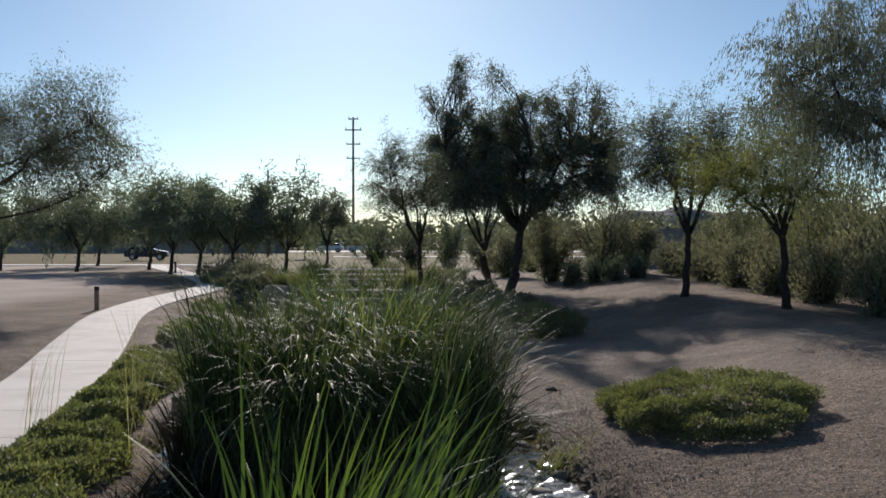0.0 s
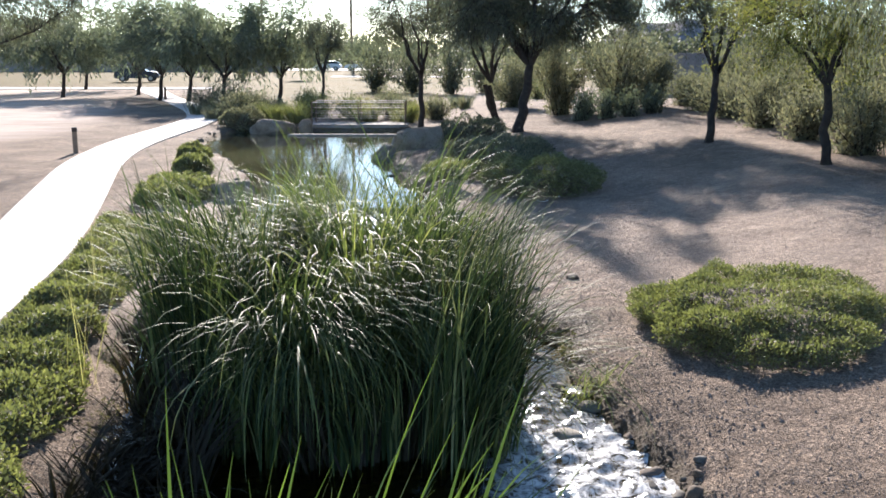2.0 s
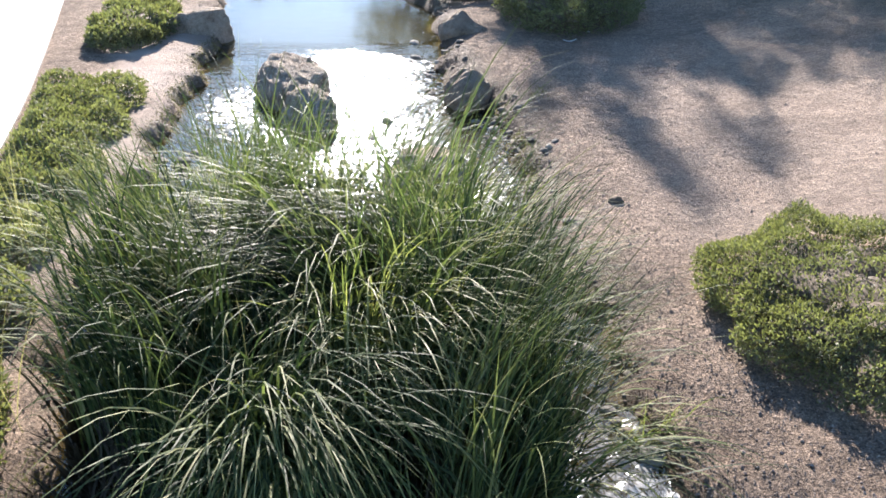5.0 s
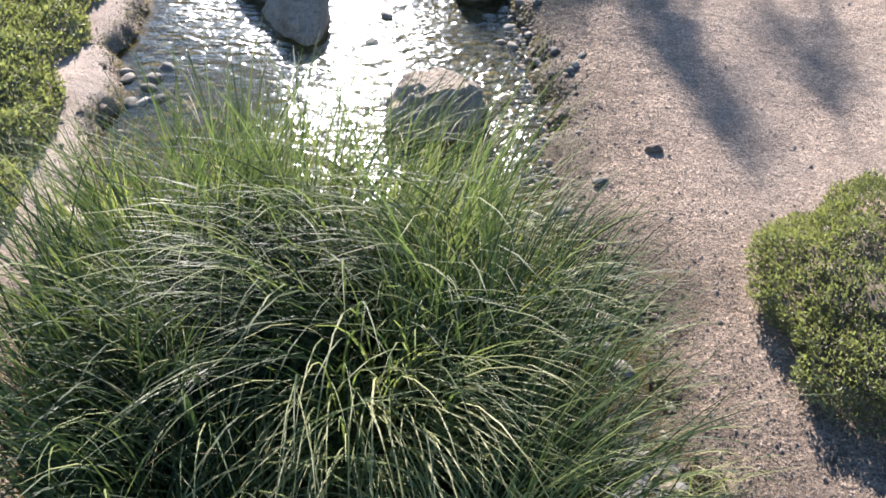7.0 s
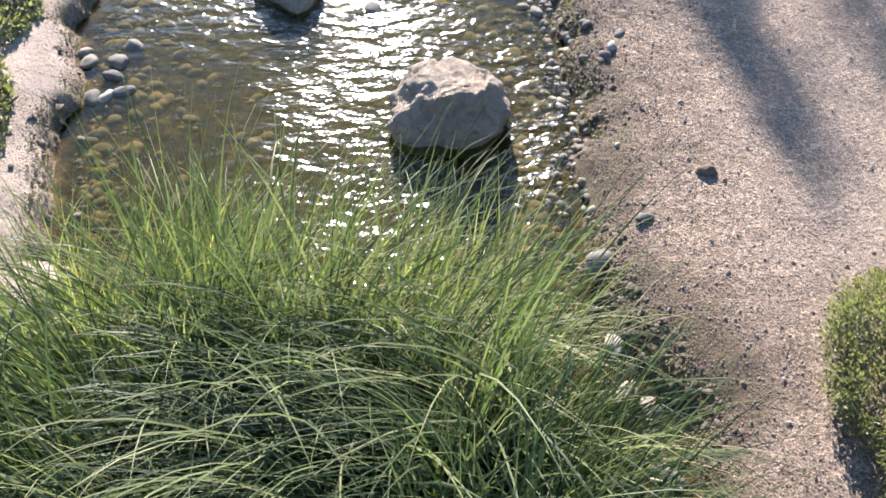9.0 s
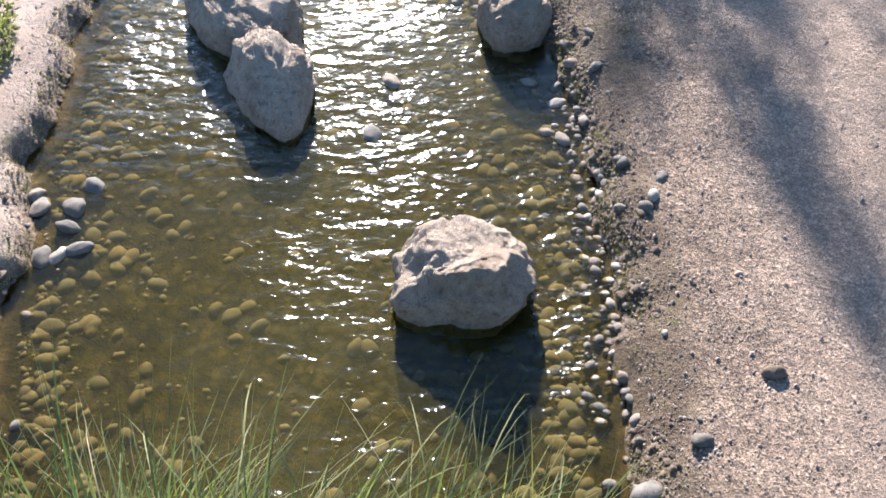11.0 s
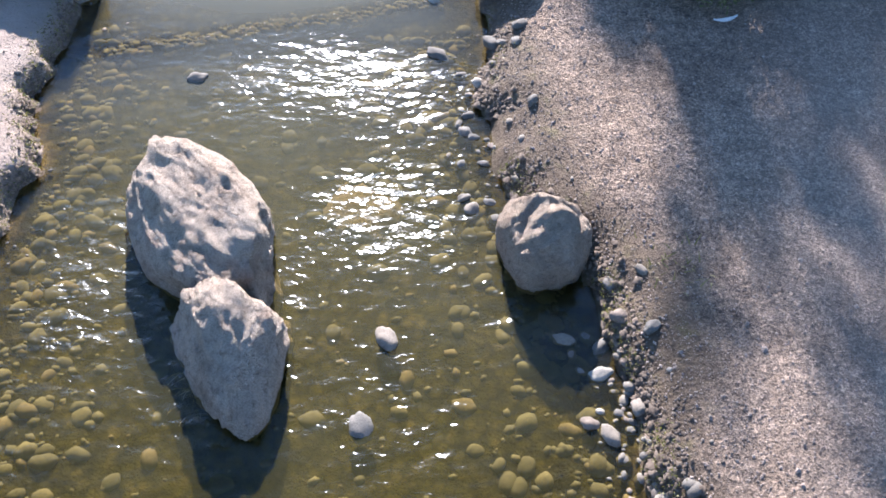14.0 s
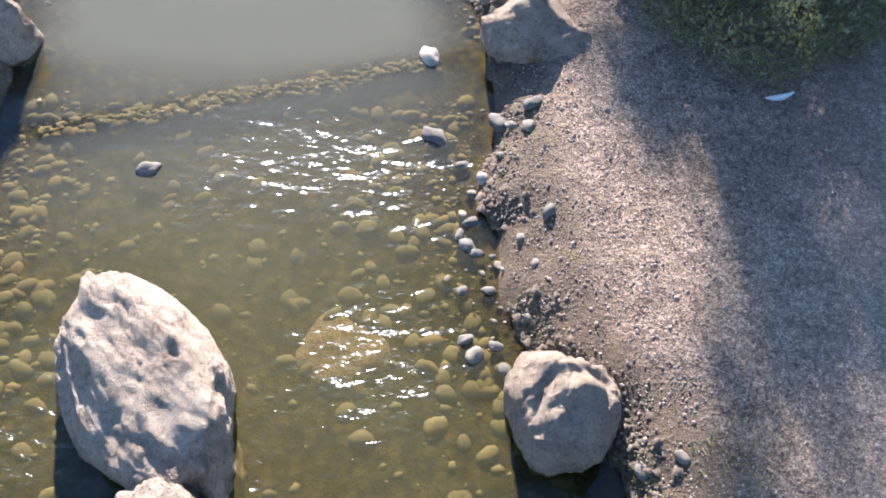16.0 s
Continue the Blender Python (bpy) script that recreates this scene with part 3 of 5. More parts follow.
# ---- concrete path ----
PATH_Y = [-40, 8, 11, 13.7, 16.1, 18.2, 21, 24, 29.3, 33.1, 36.8, 40, 44, 49, 55, 63, 71.5, 84]
PATH_W = [-14, -6.05, -6.6, -7.05, -7.42, -7.95, -8.75, -9.55, -10.96, -11.6, -12.0, -12.1, -12.1, -12.4, -14.1, -17.3, -20.8, -26]
PATH_E = [-12.4, -4.5, -5.06, -5.5, -5.85, -6.25, -6.95, -7.75, -9.2, -9.95, -10.3, -10.4, -10.4, -10.8, -12.4, -15.6, -19.1, -23.5]


def make_path():
    ys = np.linspace(-40, 84, 500)
    k = np.ones(15) / 15
    ease = lambda v: np.convolve(np.pad(np.interp(ys, PATH_Y, v), 7, "edge"), k, "valid")
    w, e = ease(PATH_W), ease(PATH_E)
    cuts = np.arange(-40, 84.1, 1.85)
    slab_of = thing("footpath", (0, 0, 0), "pale winding concrete footpath with joints", "path", kind="structure")
    for a, b in zip(cuts[:-1], cuts[1:]):
        yy = np.linspace(a + 0.006, b - 0.006, 5)
        ww, ee = np.interp(yy, ys, w), np.interp(yy, ys, e)
        prof = [(0.0, -0.12), (0.0, 0.035), (0.02, 0.05), (0.98, 0.05), (1.0, 0.035), (1.0, -0.12)]
        v = [(x0 + (x1 - x0) * f, y, z) for y, x0, x1 in zip(yy, ww, ee) for f, z in prof]
        n = len(prof)
        q = [(i * n + j, i * n + j + 1, (i + 1) * n + j + 1, (i + 1) * n + j) for i in range(4) for j in range(n - 1)]
        part("slab", fast_mesh("slab", v, q, False), CONCRETE, slab_of)
    g = Gather()
    mid = [((x0 + 0.03, y, 0.043), (x1 - 0.03, y, 0.043)) for y, x0, x1 in zip(cuts, np.interp(cuts, ys, w), np.interp(cuts, ys, e))]
    v = [(a[0] + (b[0] - a[0]) * f, a[1] + o, 0.0435) for a, b in mid for f, o in ((0, -0.012), (1, -0.012), (1, 0.012), (0, 0.012))]
    g.add(v, np.arange(len(v)).reshape(-1, 4))
    part("joints", g.mesh("joints", False), JOINT, slab_of)


make_ground()
make_water()
make_path()


# ---- boulders and stones ----
def boulder(name, at, size, turn, seed, label, cuts=9, rough=0.1, tilt=(0, 0), fine=5, group="", taper=0.0, wedge=0.0, groove=None, mat=BOULDER, flat=0.0, strata=0.0, lumps=()):
    """A worn block: a ball cut by chance planes, then pitted. size: half lengths."""
    rng = np.random.default_rng(seed)
    bm = bmesh.new()
    bmesh.ops.create_icosphere(bm, subdivisions=fine, radius=1)
    planes = []
    for _ in range(cuts):
        d = rng.normal(0, 1, 3)
        d[2] = abs(d[2]) * 0.8
        planes.append((Vector(d).normalized(), rng.uniform(0.62, 0.9)))
    if flat:
        planes.append((Vector((-0.12, 0.1, 1)).normalized(), flat))
    lumps = [(Vector(o[:3]).normalized(), o[3], o[4]) for o in lumps]
    off = Vector(rng.uniform(-50, 50, 3))
    for v in bm.verts:
        p = v.co.copy()
        for d, h in planes:
            over = p.dot(d) - h
            if over > 0:
                p -= d * over * 0.85
        way = p.normalized()
        for d, broad, much in lumps:
            p *= 1 + much * math.exp(-(math.acos(max(-1, min(1, way.dot(d)))) / broad) ** 2)
        q = p * 1.3 + off
        crease = noise.turbulence(p * 0.8 + off, 2, False)
        p *= 1 + rough * noise.fractal(q, 1.0, 2.0, 4) + 0.16 * crease + 0.045 * noise.fractal(p * 4 + off, 0.6, 2.2, 7)
        p *= 1 - 0.1 * max(0.0, noise.noise(p * 1.5 - off) - 0.1)
        chip = noise.noise(p * 2.6 + off * 2)
        p *= 1 - 0.05 * max(0.0, min(1.0, (chip - 0.12) * 9)) * min(1.0, rough * 16)
        if groove:
            side = way.dot(Vector(groove[:3]).normalized()) - groove[3] - 0.05 * math.sin(5 * p.x + 1)
            facing = max(0.0, min(1.0, way.dot(Vector((-0.45, 0.7, 0.35))) * 3 + 0.75))
            p *= 1 - groove[4] * facing * math.exp(-(side / 0.085) ** 2) - 0.06 * facing * max(0.0, math.tanh(-side * 7))
        if strata:
            bed = 1 + strata * (math.sin(9 * p.z + 2.2 * noise.noise(p * 1.4 + off)) + 0.6 * noise.noise(Vector((p.x * 2, p.y * 2, p.z * 7)) + off))
            p.x, p.y = p.x * bed, p.y * bed
        p.x *= 1 - taper * p.y
        p.z *= 1 - wedge * p.y
        v.co = Vector((p.x * size[0], p.y * size[1], p.z * size[2]))
    for f in bm.faces:
        f.smooth = True
    ob = part(name, bm, mat)
    ob.matrix_basis = pose(*at, tilt[0], tilt[1], turn)
    return tagged(ob, label, "boulder", group)


G = "boulders in the stream"
boulder("boulder", (-2.68, 20.44, -0.14), (0.54, 1.04, 0.6), 37, 3, "large pale pitted boulder standing in the stream", 4, 0.09, group=G, fine=6, taper=0.1, wedge=0.1, lumps=[(0.7, -0.35, 0.5, 0.28, -0.1), (0.3, 0.2, 0.85, 0.35, 0.06), (-0.6, -0.3, 0.6, 0.2, -0.07)])
boulder("boulder", (-2.25, 19.28, -0.24), (0.43, 0.68, 0.44), 12, 8, "wedge-shaped grey boulder leaning against a larger one", 3, 0.08, fine=6, group=G, taper=-0.35, wedge=-0.3, lumps=[(0.4, 0.5, 0.7, 0.3, -0.1), (-0.6, 0.5, 0.6, 0.25, 0.07)])
boulder("boulder", (-0.49, 16.8, -0.18), (0.58, 0.46, 0.55), 12, 36, "rugged pale boulder in shallow water by the reeds", 5, 0.1, group=G, fine=6, flat=0.6, strata=0.03, lumps=[(-0.95, -0.3, 0.0, 0.42, 0.26), (-0.6, -0.55, 0.45, 0.24, -0.36), (-0.8, 0.15, 0.6, 0.2, -0.2), (0.15, -0.5, 0.75, 0.35, 0.16), (0.9, 0.1, 0.42, 0.32, 0.18), (0.62, -0.45, 0.5, 0.16, -0.17), (-0.25, -0.9, -0.1, 0.4, -0.2)])
boulder("boulder", (0.1, 20.36, -0.17), (0.4, 0.51, 0.43), -8, 12, "rounded tan boulder with a cleft at the water's edge", 1, 0.04, mat=TAN_BOULDER, group=G, fine=6, groove=(0.3, -0.42, 0.86, 0.78, 0.16))
boulder("boulder", (0.1, 24.0, -0.12), (0.5, 0.5, 0.45), 40, 45, "grey boulder on the gravel bank", 7, 0.08, mat=TAN_BOULDER, group=G)
boulder("boulder", (-5.0, 24.08, -0.08), (0.66, 0.62, 0.62), -15, 52, "large flat-topped pale boulder on the pond's bank", 7, 0.07, mat=BOULDER, group=G, flat=0.55)
boulder("boulder", (-3.7, 14.42, -0.02), (0.42, 0.36, 0.3), 10, 83, "pale flat boulder half hidden by reeds on the bank", 6, 0.06, group=G, flat=0.55)
boulder("boulder", (-5.6, 23.9, -0.05), (0.45, 0.5, 0.42), 30, 57, "brown boulder beside a trimmed mound shrub", 6, 0.07, mat=TAN_BOULDER, group=G)
boulder("boulder", (-1.45, 20.95, -0.6), (0.56, 0.62, 0.26), 0, 61, "drowned boulder just under the rippled surface", 4, 0.06, mat=TAN_BOULDER, group=G)
boulder("boulder", (-0.85, 35.4, -0.1), (1.12, 0.6, 0.95), 4, 66, "flat-topped grey boulder at the pond's edge", 8, 0.05, fine=4, mat=TAN_BOULDER, group=G)
boulder("boulder", (-2.0, 34.0, -0.25), (0.5, 0.4, 0.45), 4, 71, "small dark boulder in the pond", 6, 0.07, fine=4, mat=TAN_BOULDER, group=G)
boulder("boulder", (-7.4, 43.7, -0.1), (0.95, 0.5, 0.5), 12, 74, "long grey boulder on the far bank of the pond", 7, 0.06, fine=4, mat=TAN_BOULDER, group=G)
boulder("boulder", (-6.05, 44.1, -0.1), (0.35, 0.35, 0.5), 0, 78, "upright grey boulder beside the footbridge", 6, 0.06, fine=4, mat=TAN_BOULDER, group=G)


def stone_mesh(seed, fine=2):
    rng = np.random.default_rng(seed)
    bm = bmesh.new()
    bmesh.ops.create_icosphere(bm, subdivisions=fine, radius=1)
    off = Vector(rng.uniform(-50, 50, 3))
    sx, sz = rng.uniform(0.6, 0.85), rng.uniform(0.42, 0.65)
    for v in bm.verts:
        p = v.co * (1 + 0.3 * noise.noise(v.co * 1.3 + off) + 0.1 * noise.noise(v.co * 3 + off))
        v.co = Vector((p.x, p.y * sx, p.z * sz))
    for f in bm.faces:
        f.smooth = True
    me = bpy.data.meshes.new("cobble")
    bm.to_mesh(me)
    bm.free()
    me.materials.append(COBBLE)
    return me


def make_stones():
    rng = np.random.default_rng(11)
    kinds = [stone_mesh(s) for s in range(9)]
    bed = thing("stream_bed", (0, 0, 0), "rounded grey and tan river cobbles along the stream", "cobbles", kind="structure")
    spots = []
    for y in np.arange(14.6, 24.6, 0.05):
        for side in (0, 1):
            edge = float(west(y)) if side == 0 else float(east(y))
            inn = 1 if side == 0 else -1
            for _ in range(1 + 2 * side):
                x = edge + inn * (rng.normal(0.1, 0.17) if rng.random() < 0.85 else rng.uniform(-0.5, 0.0))
                if rough_noise(y, side * 40.0, 0.6) > 0.4:
                    spots.append((x, y + rng.uniform(-0.1, 0.1), 0.016 + 0.06 * rng.random() ** 3.2))
    packed = []
    for y in np.arange(15.6, 19.3, 0.032):
        packed.append((float(east(y)) - abs(rng.normal(0.0, 0.14)) + 0.04, y + rng.uniform(-0.04, 0.04), 0.02 + 0.05 * rng.random() ** 1.6))
    spots = packed + [spots[i] for i in rng.permutation(len(spots))]
    spots = spots[:300]
    for x, y, r in spots:
        ob = new("cobble", kinds[rng.integers(9)])
        ob.parent = bed
        ob.matrix_basis = pose(x, y, max(on_land(x, y), float(water_level(y)) - 0.5 * r) + r * 0.15, rng.uniform(-15, 15), rng.uniform(-15, 15), rng.uniform(0, 360)) @ Matrix.Scale(r, 4)
    # the drowned cobbles and those further along, too many to pick apart
    plain = [stone_mesh(s, 1) for s in range(9)] + kinds
    v0 = [np.array([v.co for v in me.vertices]) for me in plain]
    q0 = [np.array([tuple(p.vertices) for p in me.polygons]) for me in plain]
    q0 = [q[(v[q][:, :, 2] > -0.12).any(1)] for v, q in zip(v0, q0)]
    vs, qs, n = [], [], 0
    more = []
    for _ in range(4000):
        y = rng.uniform(14.2, 23.4)
        w, e = float(west(y)), float(east(y))
        u = rng.exponential(0.36)
        x = rng.uniform(w, e) if rng.random() < 0.2 else (w + 0.05 + u if rng.random() < 0.5 else e - 0.05 - u)
        more.append((x, y, 0.02 + 0.095 * rng.random() ** 2.8))
    crest = []
    for _ in range(280):
        s = rng.uniform(0, 1)
        crest.append((-4.05 + 3.3 * s + rng.normal(0, 0.05), 22.98 + 0.85 * s + rng.normal(0, 0.05), rng.uniform(0.03, 0.08)))
    for _ in range(120):
        y = rng.uniform(6, 15)
        more.append((float(east(y)) + rng.normal(-0.02, 0.06), y, 0.02 + (0.07 if y > 12 else 0.03) * rng.random() ** 2.5))
    for _ in range(500):
        y = rng.uniform(24, 43)
        if rough_noise(y, 3.0, 1.2) < 0.4:
            continue
        edge = float(west(y)) if rng.random() < 0.5 else float(east(y))
        more.append((edge + rng.normal(0, 0.18), y, 0.03 + 0.1 * rng.random() ** 2))
    low = len(more)
    for i, (x, y, r) in enumerate(more + crest):
        if i < low and y > 14 and y < 24 and inside(x, y) < 0.16 + r:
            continue
        k = rng.integers(9) + 9 * (r > 0.07)
        a = rng.uniform(0, 6.28)
        c, s = math.cos(a), math.sin(a)
        v = v0[k] * r
        v = np.stack([v[:, 0] * c - v[:, 1] * s + x, v[:, 0] * s + v[:, 1] * c + y, v[:, 2] * 0.85 + (on_land(x, y) - r * 0.12 if i < low else float(water_level(y)) - r * 0.56)], 1)
        vs.append(v)
        qs.append(q0[k] + n)
        n += len(v)
    tagged(part("drowned_cobbles", fast_mesh("drowned_cobbles", np.concatenate(vs), np.concatenate(qs)), PEBBLES, bed), kind="stuff")
    # loose gravel on both banks
    oct_v = np.array([(1, 0, 0), (0.1, 0.9, 0.1), (-0.9, 0.1, 0), (0, -0.8, 0.1), (0.1, 0, 0.7), (0, 0, -0.6)])
    oct_f = np.array([(0, 1, 4), (1, 2, 4), (2, 3, 4), (3, 0, 4)])
    m = 52000
    y = rng.uniform(6.5, 26, m)
    x = np.where(rng.random(m) < 0.93, east(y) + 0.1 + rng.exponential(1.6, m), west(y) - 0.03 - rng.exponential(0.25, m))
    r = np.clip(rng.lognormal(-5.15, 0.48, m), 0.004, 0.03)
    z = land(x, y)
    a = rng.uniform(0, 6.28, m)
    c, s = np.cos(a)[:, None], np.sin(a)[:, None]
    v = oct_v[None] * (r[:, None, None] * rng.uniform(0.7, 1.3, (m, 1, 3)))
    v = np.stack([v[..., 0] * c - v[..., 1] * s + x[:, None], v[..., 0] * s + v[..., 1] * c + y[:, None], v[..., 2] + z[:, None] + 0.2 * r[:, None]], -1)
    q = oct_f[None] + (np.arange(m) * 6)[:, None, None]
    tagged(part("gravel", fast_mesh("gravel", v.reshape(-1, 3), q.reshape(-1, 3), False), GRAVEL), "loose angular gravel scattered on the banks", "gravel", kind="stuff")


PEBBLES = surface("wet pebbles", [(0.45, 0.43, 0.37), (0.7, 0.66, 0.57)], 7, 60, 0.9, 0.003, None, 0, "island", 0.0)
make_stones()



def make_clods():
    """Crumbled dark earth along the eroded bank."""
    rng = np.random.default_rng(19)
    ball = np.array([(1, 0, 0), (0.1, 0.9, 0.1), (-0.9, 0.1, 0), (0, -0.8, 0.1), (0.1, 0, 0.7), (0, 0, -0.6)])
    tri = np.array([(0, 1, 4), (1, 2, 4), (2, 3, 4), (3, 0, 4)])
    m = 11000
    y = rng.uniform(6.5, 26, m)
    side = rng.random(m) < 0.72
    out = np.abs(rng.normal(0.07, 0.11, m))
    x = np.where(side, east(y) + out, west(y) - 0.6 * out)
    r = np.clip(rng.lognormal(-4.2, 0.5, m), 0.006, 0.055)
    keep = (rough_noise(x * 0.3, y + 8, 0.7) > 0.3) & ((y > 13) | (rng.random(m) < 0.3))
    x, y, r = x[keep], y[keep], r[keep]
    m = len(x)
    a = rng.uniform(0, 6.28, m)
    c, s = np.cos(a)[:, None], np.sin(a)[:, None]
    v = ball[None] * (r[:, None, None] * rng.uniform(0.6, 1.4, (m, 1, 3)))
    v = np.stack([v[..., 0] * c - v[..., 1] * s + x[:, None], v[..., 0] * s + v[..., 1] * c + y[:, None], v[..., 2] + land(x, y)[:, None]], -1)
    q = tri[None] + (np.arange(m) * 6)[:, None, None]
    tagged(part("bank_clods", fast_mesh("bank_clods", v.reshape(-1, 3), q.reshape(-1, 3)), EARTH), "dark crumbled earth along the eroded bank", "earth", kind="stuff")


EARTH = surface("dark damp earth", [(0.07, 0.051, 0.036), (0.12, 0.09, 0.064), (0.19, 0.143, 0.105)], 5, 50, 0.9, 0.006)
make_clods()

# lone stones and clods on the banks
LONE = [(1.17, 15.28, 0.09), (0.78, 14.95, 0.17), (0.83, 14.2, 0.14), (-1.13, 19.46, 0.13), (0.23, 19.46, 0.1), (0.48, 19.14, 0.1), (0.5, 19.38, 0.085), (0.61, 19.9, 0.07), (0.85, 19.94, 0.065), (0.66, 19.57, 0.09), (0.86, 19.4, 0.085), (0.72, 18.83, 0.085), (0.5, 18.63, 0.105), (0.36, 18.72, 0.075), (0.79, 18.1, 0.08), (1.26, 17.84, 0.07)]
LONE += [(-0.82, 23.87, 0.13), (-0.76, 22.94, 0.13), (-0.34, 21.38, 0.065), (0.04, 23.05, 0.1), (0.0, 22.82, 0.08), (-0.22, 23.01, 0.13), (-0.12, 22.9, 0.07), (-3.11, 22.55, 0.11), (-0.45, 20.82, 0.09), (-1.28, 18.69, 0.13), (-0.5, 21.79, 0.08), (-0.42, 21.72, 0.06), (-0.47, 22.02, 0.075), (-0.56, 21.9, 0.065), (-0.26, 21.6, 0.06), (-0.3, 20.9, 0.06), (-0.52, 20.95, 0.07)]
LONE += [(0.86, 13.74, 0.13), (1.02, 13.6, 0.11), (1.08, 13.05, 0.15), (1.16, 12.15, 0.08), (1.28, 11.89, 0.09), (1.2, 12.0, 0.07), (0.98, 13.3, 0.09), (2.14, 10.06, 0.07), (1.75, 10.19, 0.12), (1.9, 9.74, 0.1), (1.7, 9.93, 0.1), (1.11, 10.92, 0.17), (1.44, 11.58, 0.15)]
LONE += [(-4.22, 17.88, 0.11), (-4.13, 17.73, 0.13), (-3.83, 17.73, 0.14), (-3.83, 17.5, 0.13), (-3.67, 17.25, 0.13), (-3.82, 17.18, 0.11), (-3.97, 17.16, 0.12), (-3.72, 18.0, 0.12)]
CLODS = [(1.78, 15.82, 0.1), (1.99, 9.62, 0.11), (2.43, 8.94, 0.13), (2.08, 9.88, 0.06)]
for k, (x, y, r) in enumerate(LONE + CLODS):
    earth = k >= len(LONE)
    ob = part("clod" if earth else "stone", stone_mesh(90 + k, 3), None)
    if earth:
        ob.data.materials[0] = EARTH
    r = r * 0.86
    ob.matrix_basis = pose(x, y, max(on_land(x, y) + 0.12 * r, float(water_level(y)) - 0.08 * r), 8 * math.sin(k), 5, 40 * k) @ Matrix.Diagonal((r * 1.1, r, r * (1.3 if earth else 0.85), 1))
    tagged(ob, "dark lump of earth on the gravel bank" if earth else "smooth grey stone lying near the water's edge", "clod" if earth else "stone", "loose stones on the bank")


# ---- reeds ----
def reed_bed(name, count, area, tall, mat, label, seed, wind=(0.25, 0.1), spread_out=0.5, width=0.018, curl=(0.5, 1.7), lean=0.12, per=55):
    """Blades in clumps, each with its own lean: area is (x0, x1, y0, y1) of the patch."""
    rng = np.random.default_rng(seed)
    x0, x1, y0, y1 = area
    clumps = max(3, count // per)
    a, r = rng.uniform(0, 6.283, clumps), np.sqrt(rng.uniform(0, 1, clumps))
    sq = 1 / np.maximum(np.maximum(np.abs(np.cos(a)), np.abs(np.sin(a))), 0.72)
    ux, uy = np.cos(a) * r * sq, np.sin(a) * r * sq
    cx, cy = (x0 + x1) / 2 + ux * (x1 - x0) / 2, (y0 + y1) / 2 + uy * (y1 - y0) / 2
    cl = tall * rng.uniform(0.8, 1.02, clumps) * (1 - 0.15 * np.clip(r, 0, 1) ** 4)
    hx = ux * spread_out + wind[0] + rng.normal(0, 0.5, clumps)
    hy = uy * spread_out + wind[1] + rng.normal(0, 0.75, clumps)
    turn = np.arctan2(hy, hx)
    k = rng.integers(0, clumps, count)
    x, y = cx[k] + rng.normal(0, 0.13, count), cy[k] + rng.normal(0, 0.13, count)
    heading = turn[k] + rng.normal(0, 0.6, count)
    length = cl[k] * rng.uniform(0.62, 1.03, count)
    force = np.clip(rng.beta(1.1, 1.5, count) * (0.6 + 0.8 * rng.random(clumps)[k]), 0, 1)
    root = np.stack([x, y, land(x, y) - 0.02], 1)
    return root, heading, length, np.abs(lean + rng.normal(0, 0.09, count)), curl[0] + (curl[1] - curl[0]) * force, width * rng.uniform(0.55, 1.25, count), rng, mat, name, label


def raise_reeds(spec, power=1.35, k=9, category="reeds", group="reeds in the stream"):
    root, heading, length, lean, curl, width, rng, mat, name, label = spec
    v, q = blades(root, heading, length, lean, curl, width, rng, k, power)
    return tagged(part(name, fast_mesh(name, v, q), mat), label, category, group, "stuff")


def cattails(name, label, mat, seed, count, at, half, tall, wind=(0.0, 0.0), radial=0.0, stray=0.35, lean=0.08, curl=(0.4, 2.2), width=0.022, power=2.0, tuft=24, rim=0.0, k=12, comb=0.42):
    """Blades in tufts: those of one tuft bend the same way. at, half: centre and half sizes of the patch; wind: the bend that all share; rim: how much shorter the outer tufts are; comb: how far the blades of a tuft stray."""
    rng = np.random.default_rng(seed)
    n = max(2, count // tuft)
    a, r = rng.uniform(0, 6.283, n), np.sqrt(rng.uniform(0, 1, n))
    ux, uy = np.cos(a) * r, np.sin(a) * r
    cx, cy = at[0] + ux * half[0], at[1] + uy * half[1]
    hx = wind[0] + radial * ux + rng.normal(0, stray, n)
    hy = wind[1] + radial * uy + rng.normal(0, stray, n)
    turn = np.arctan2(hy, hx)
    high = tall * rng.uniform(0.82, 1.05, n) * (1 - rim * r ** 2)
    bow = curl[0] + (curl[1] - curl[0]) * rng.beta(1.6, 1.4, n)
    t = rng.integers(0, n, count)
    x, y = cx[t] + rng.normal(0, 0.075, count), cy[t] + rng.normal(0, 0.075, count)
    root = np.stack([x, y, land(x, y) - 0.02], 1)
    heading = turn[t] + rng.normal(0, comb, count)
    length = high[t] * (1 - 0.5 * rng.random(count) ** 2.2)
    curls = np.clip(bow[t] * rng.uniform(0.5, 1.2, count), 0.02, 3.2)
    v, q = blades(root, heading, length, np.abs(lean + rng.normal(0, 0.07, count)), curls, width * rng.uniform(0.55, 1.2, count), rng, k, power)
    return tagged(part(name, fast_mesh(name, v, q), mat), label, "reeds", "reeds in the stream", "stuff")


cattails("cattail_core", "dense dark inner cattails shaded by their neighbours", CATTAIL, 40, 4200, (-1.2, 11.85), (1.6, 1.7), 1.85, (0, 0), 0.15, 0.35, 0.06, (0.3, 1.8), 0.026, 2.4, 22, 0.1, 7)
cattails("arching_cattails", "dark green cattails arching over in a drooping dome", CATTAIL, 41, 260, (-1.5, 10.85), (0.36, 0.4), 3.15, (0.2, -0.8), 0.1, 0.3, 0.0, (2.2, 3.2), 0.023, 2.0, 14)
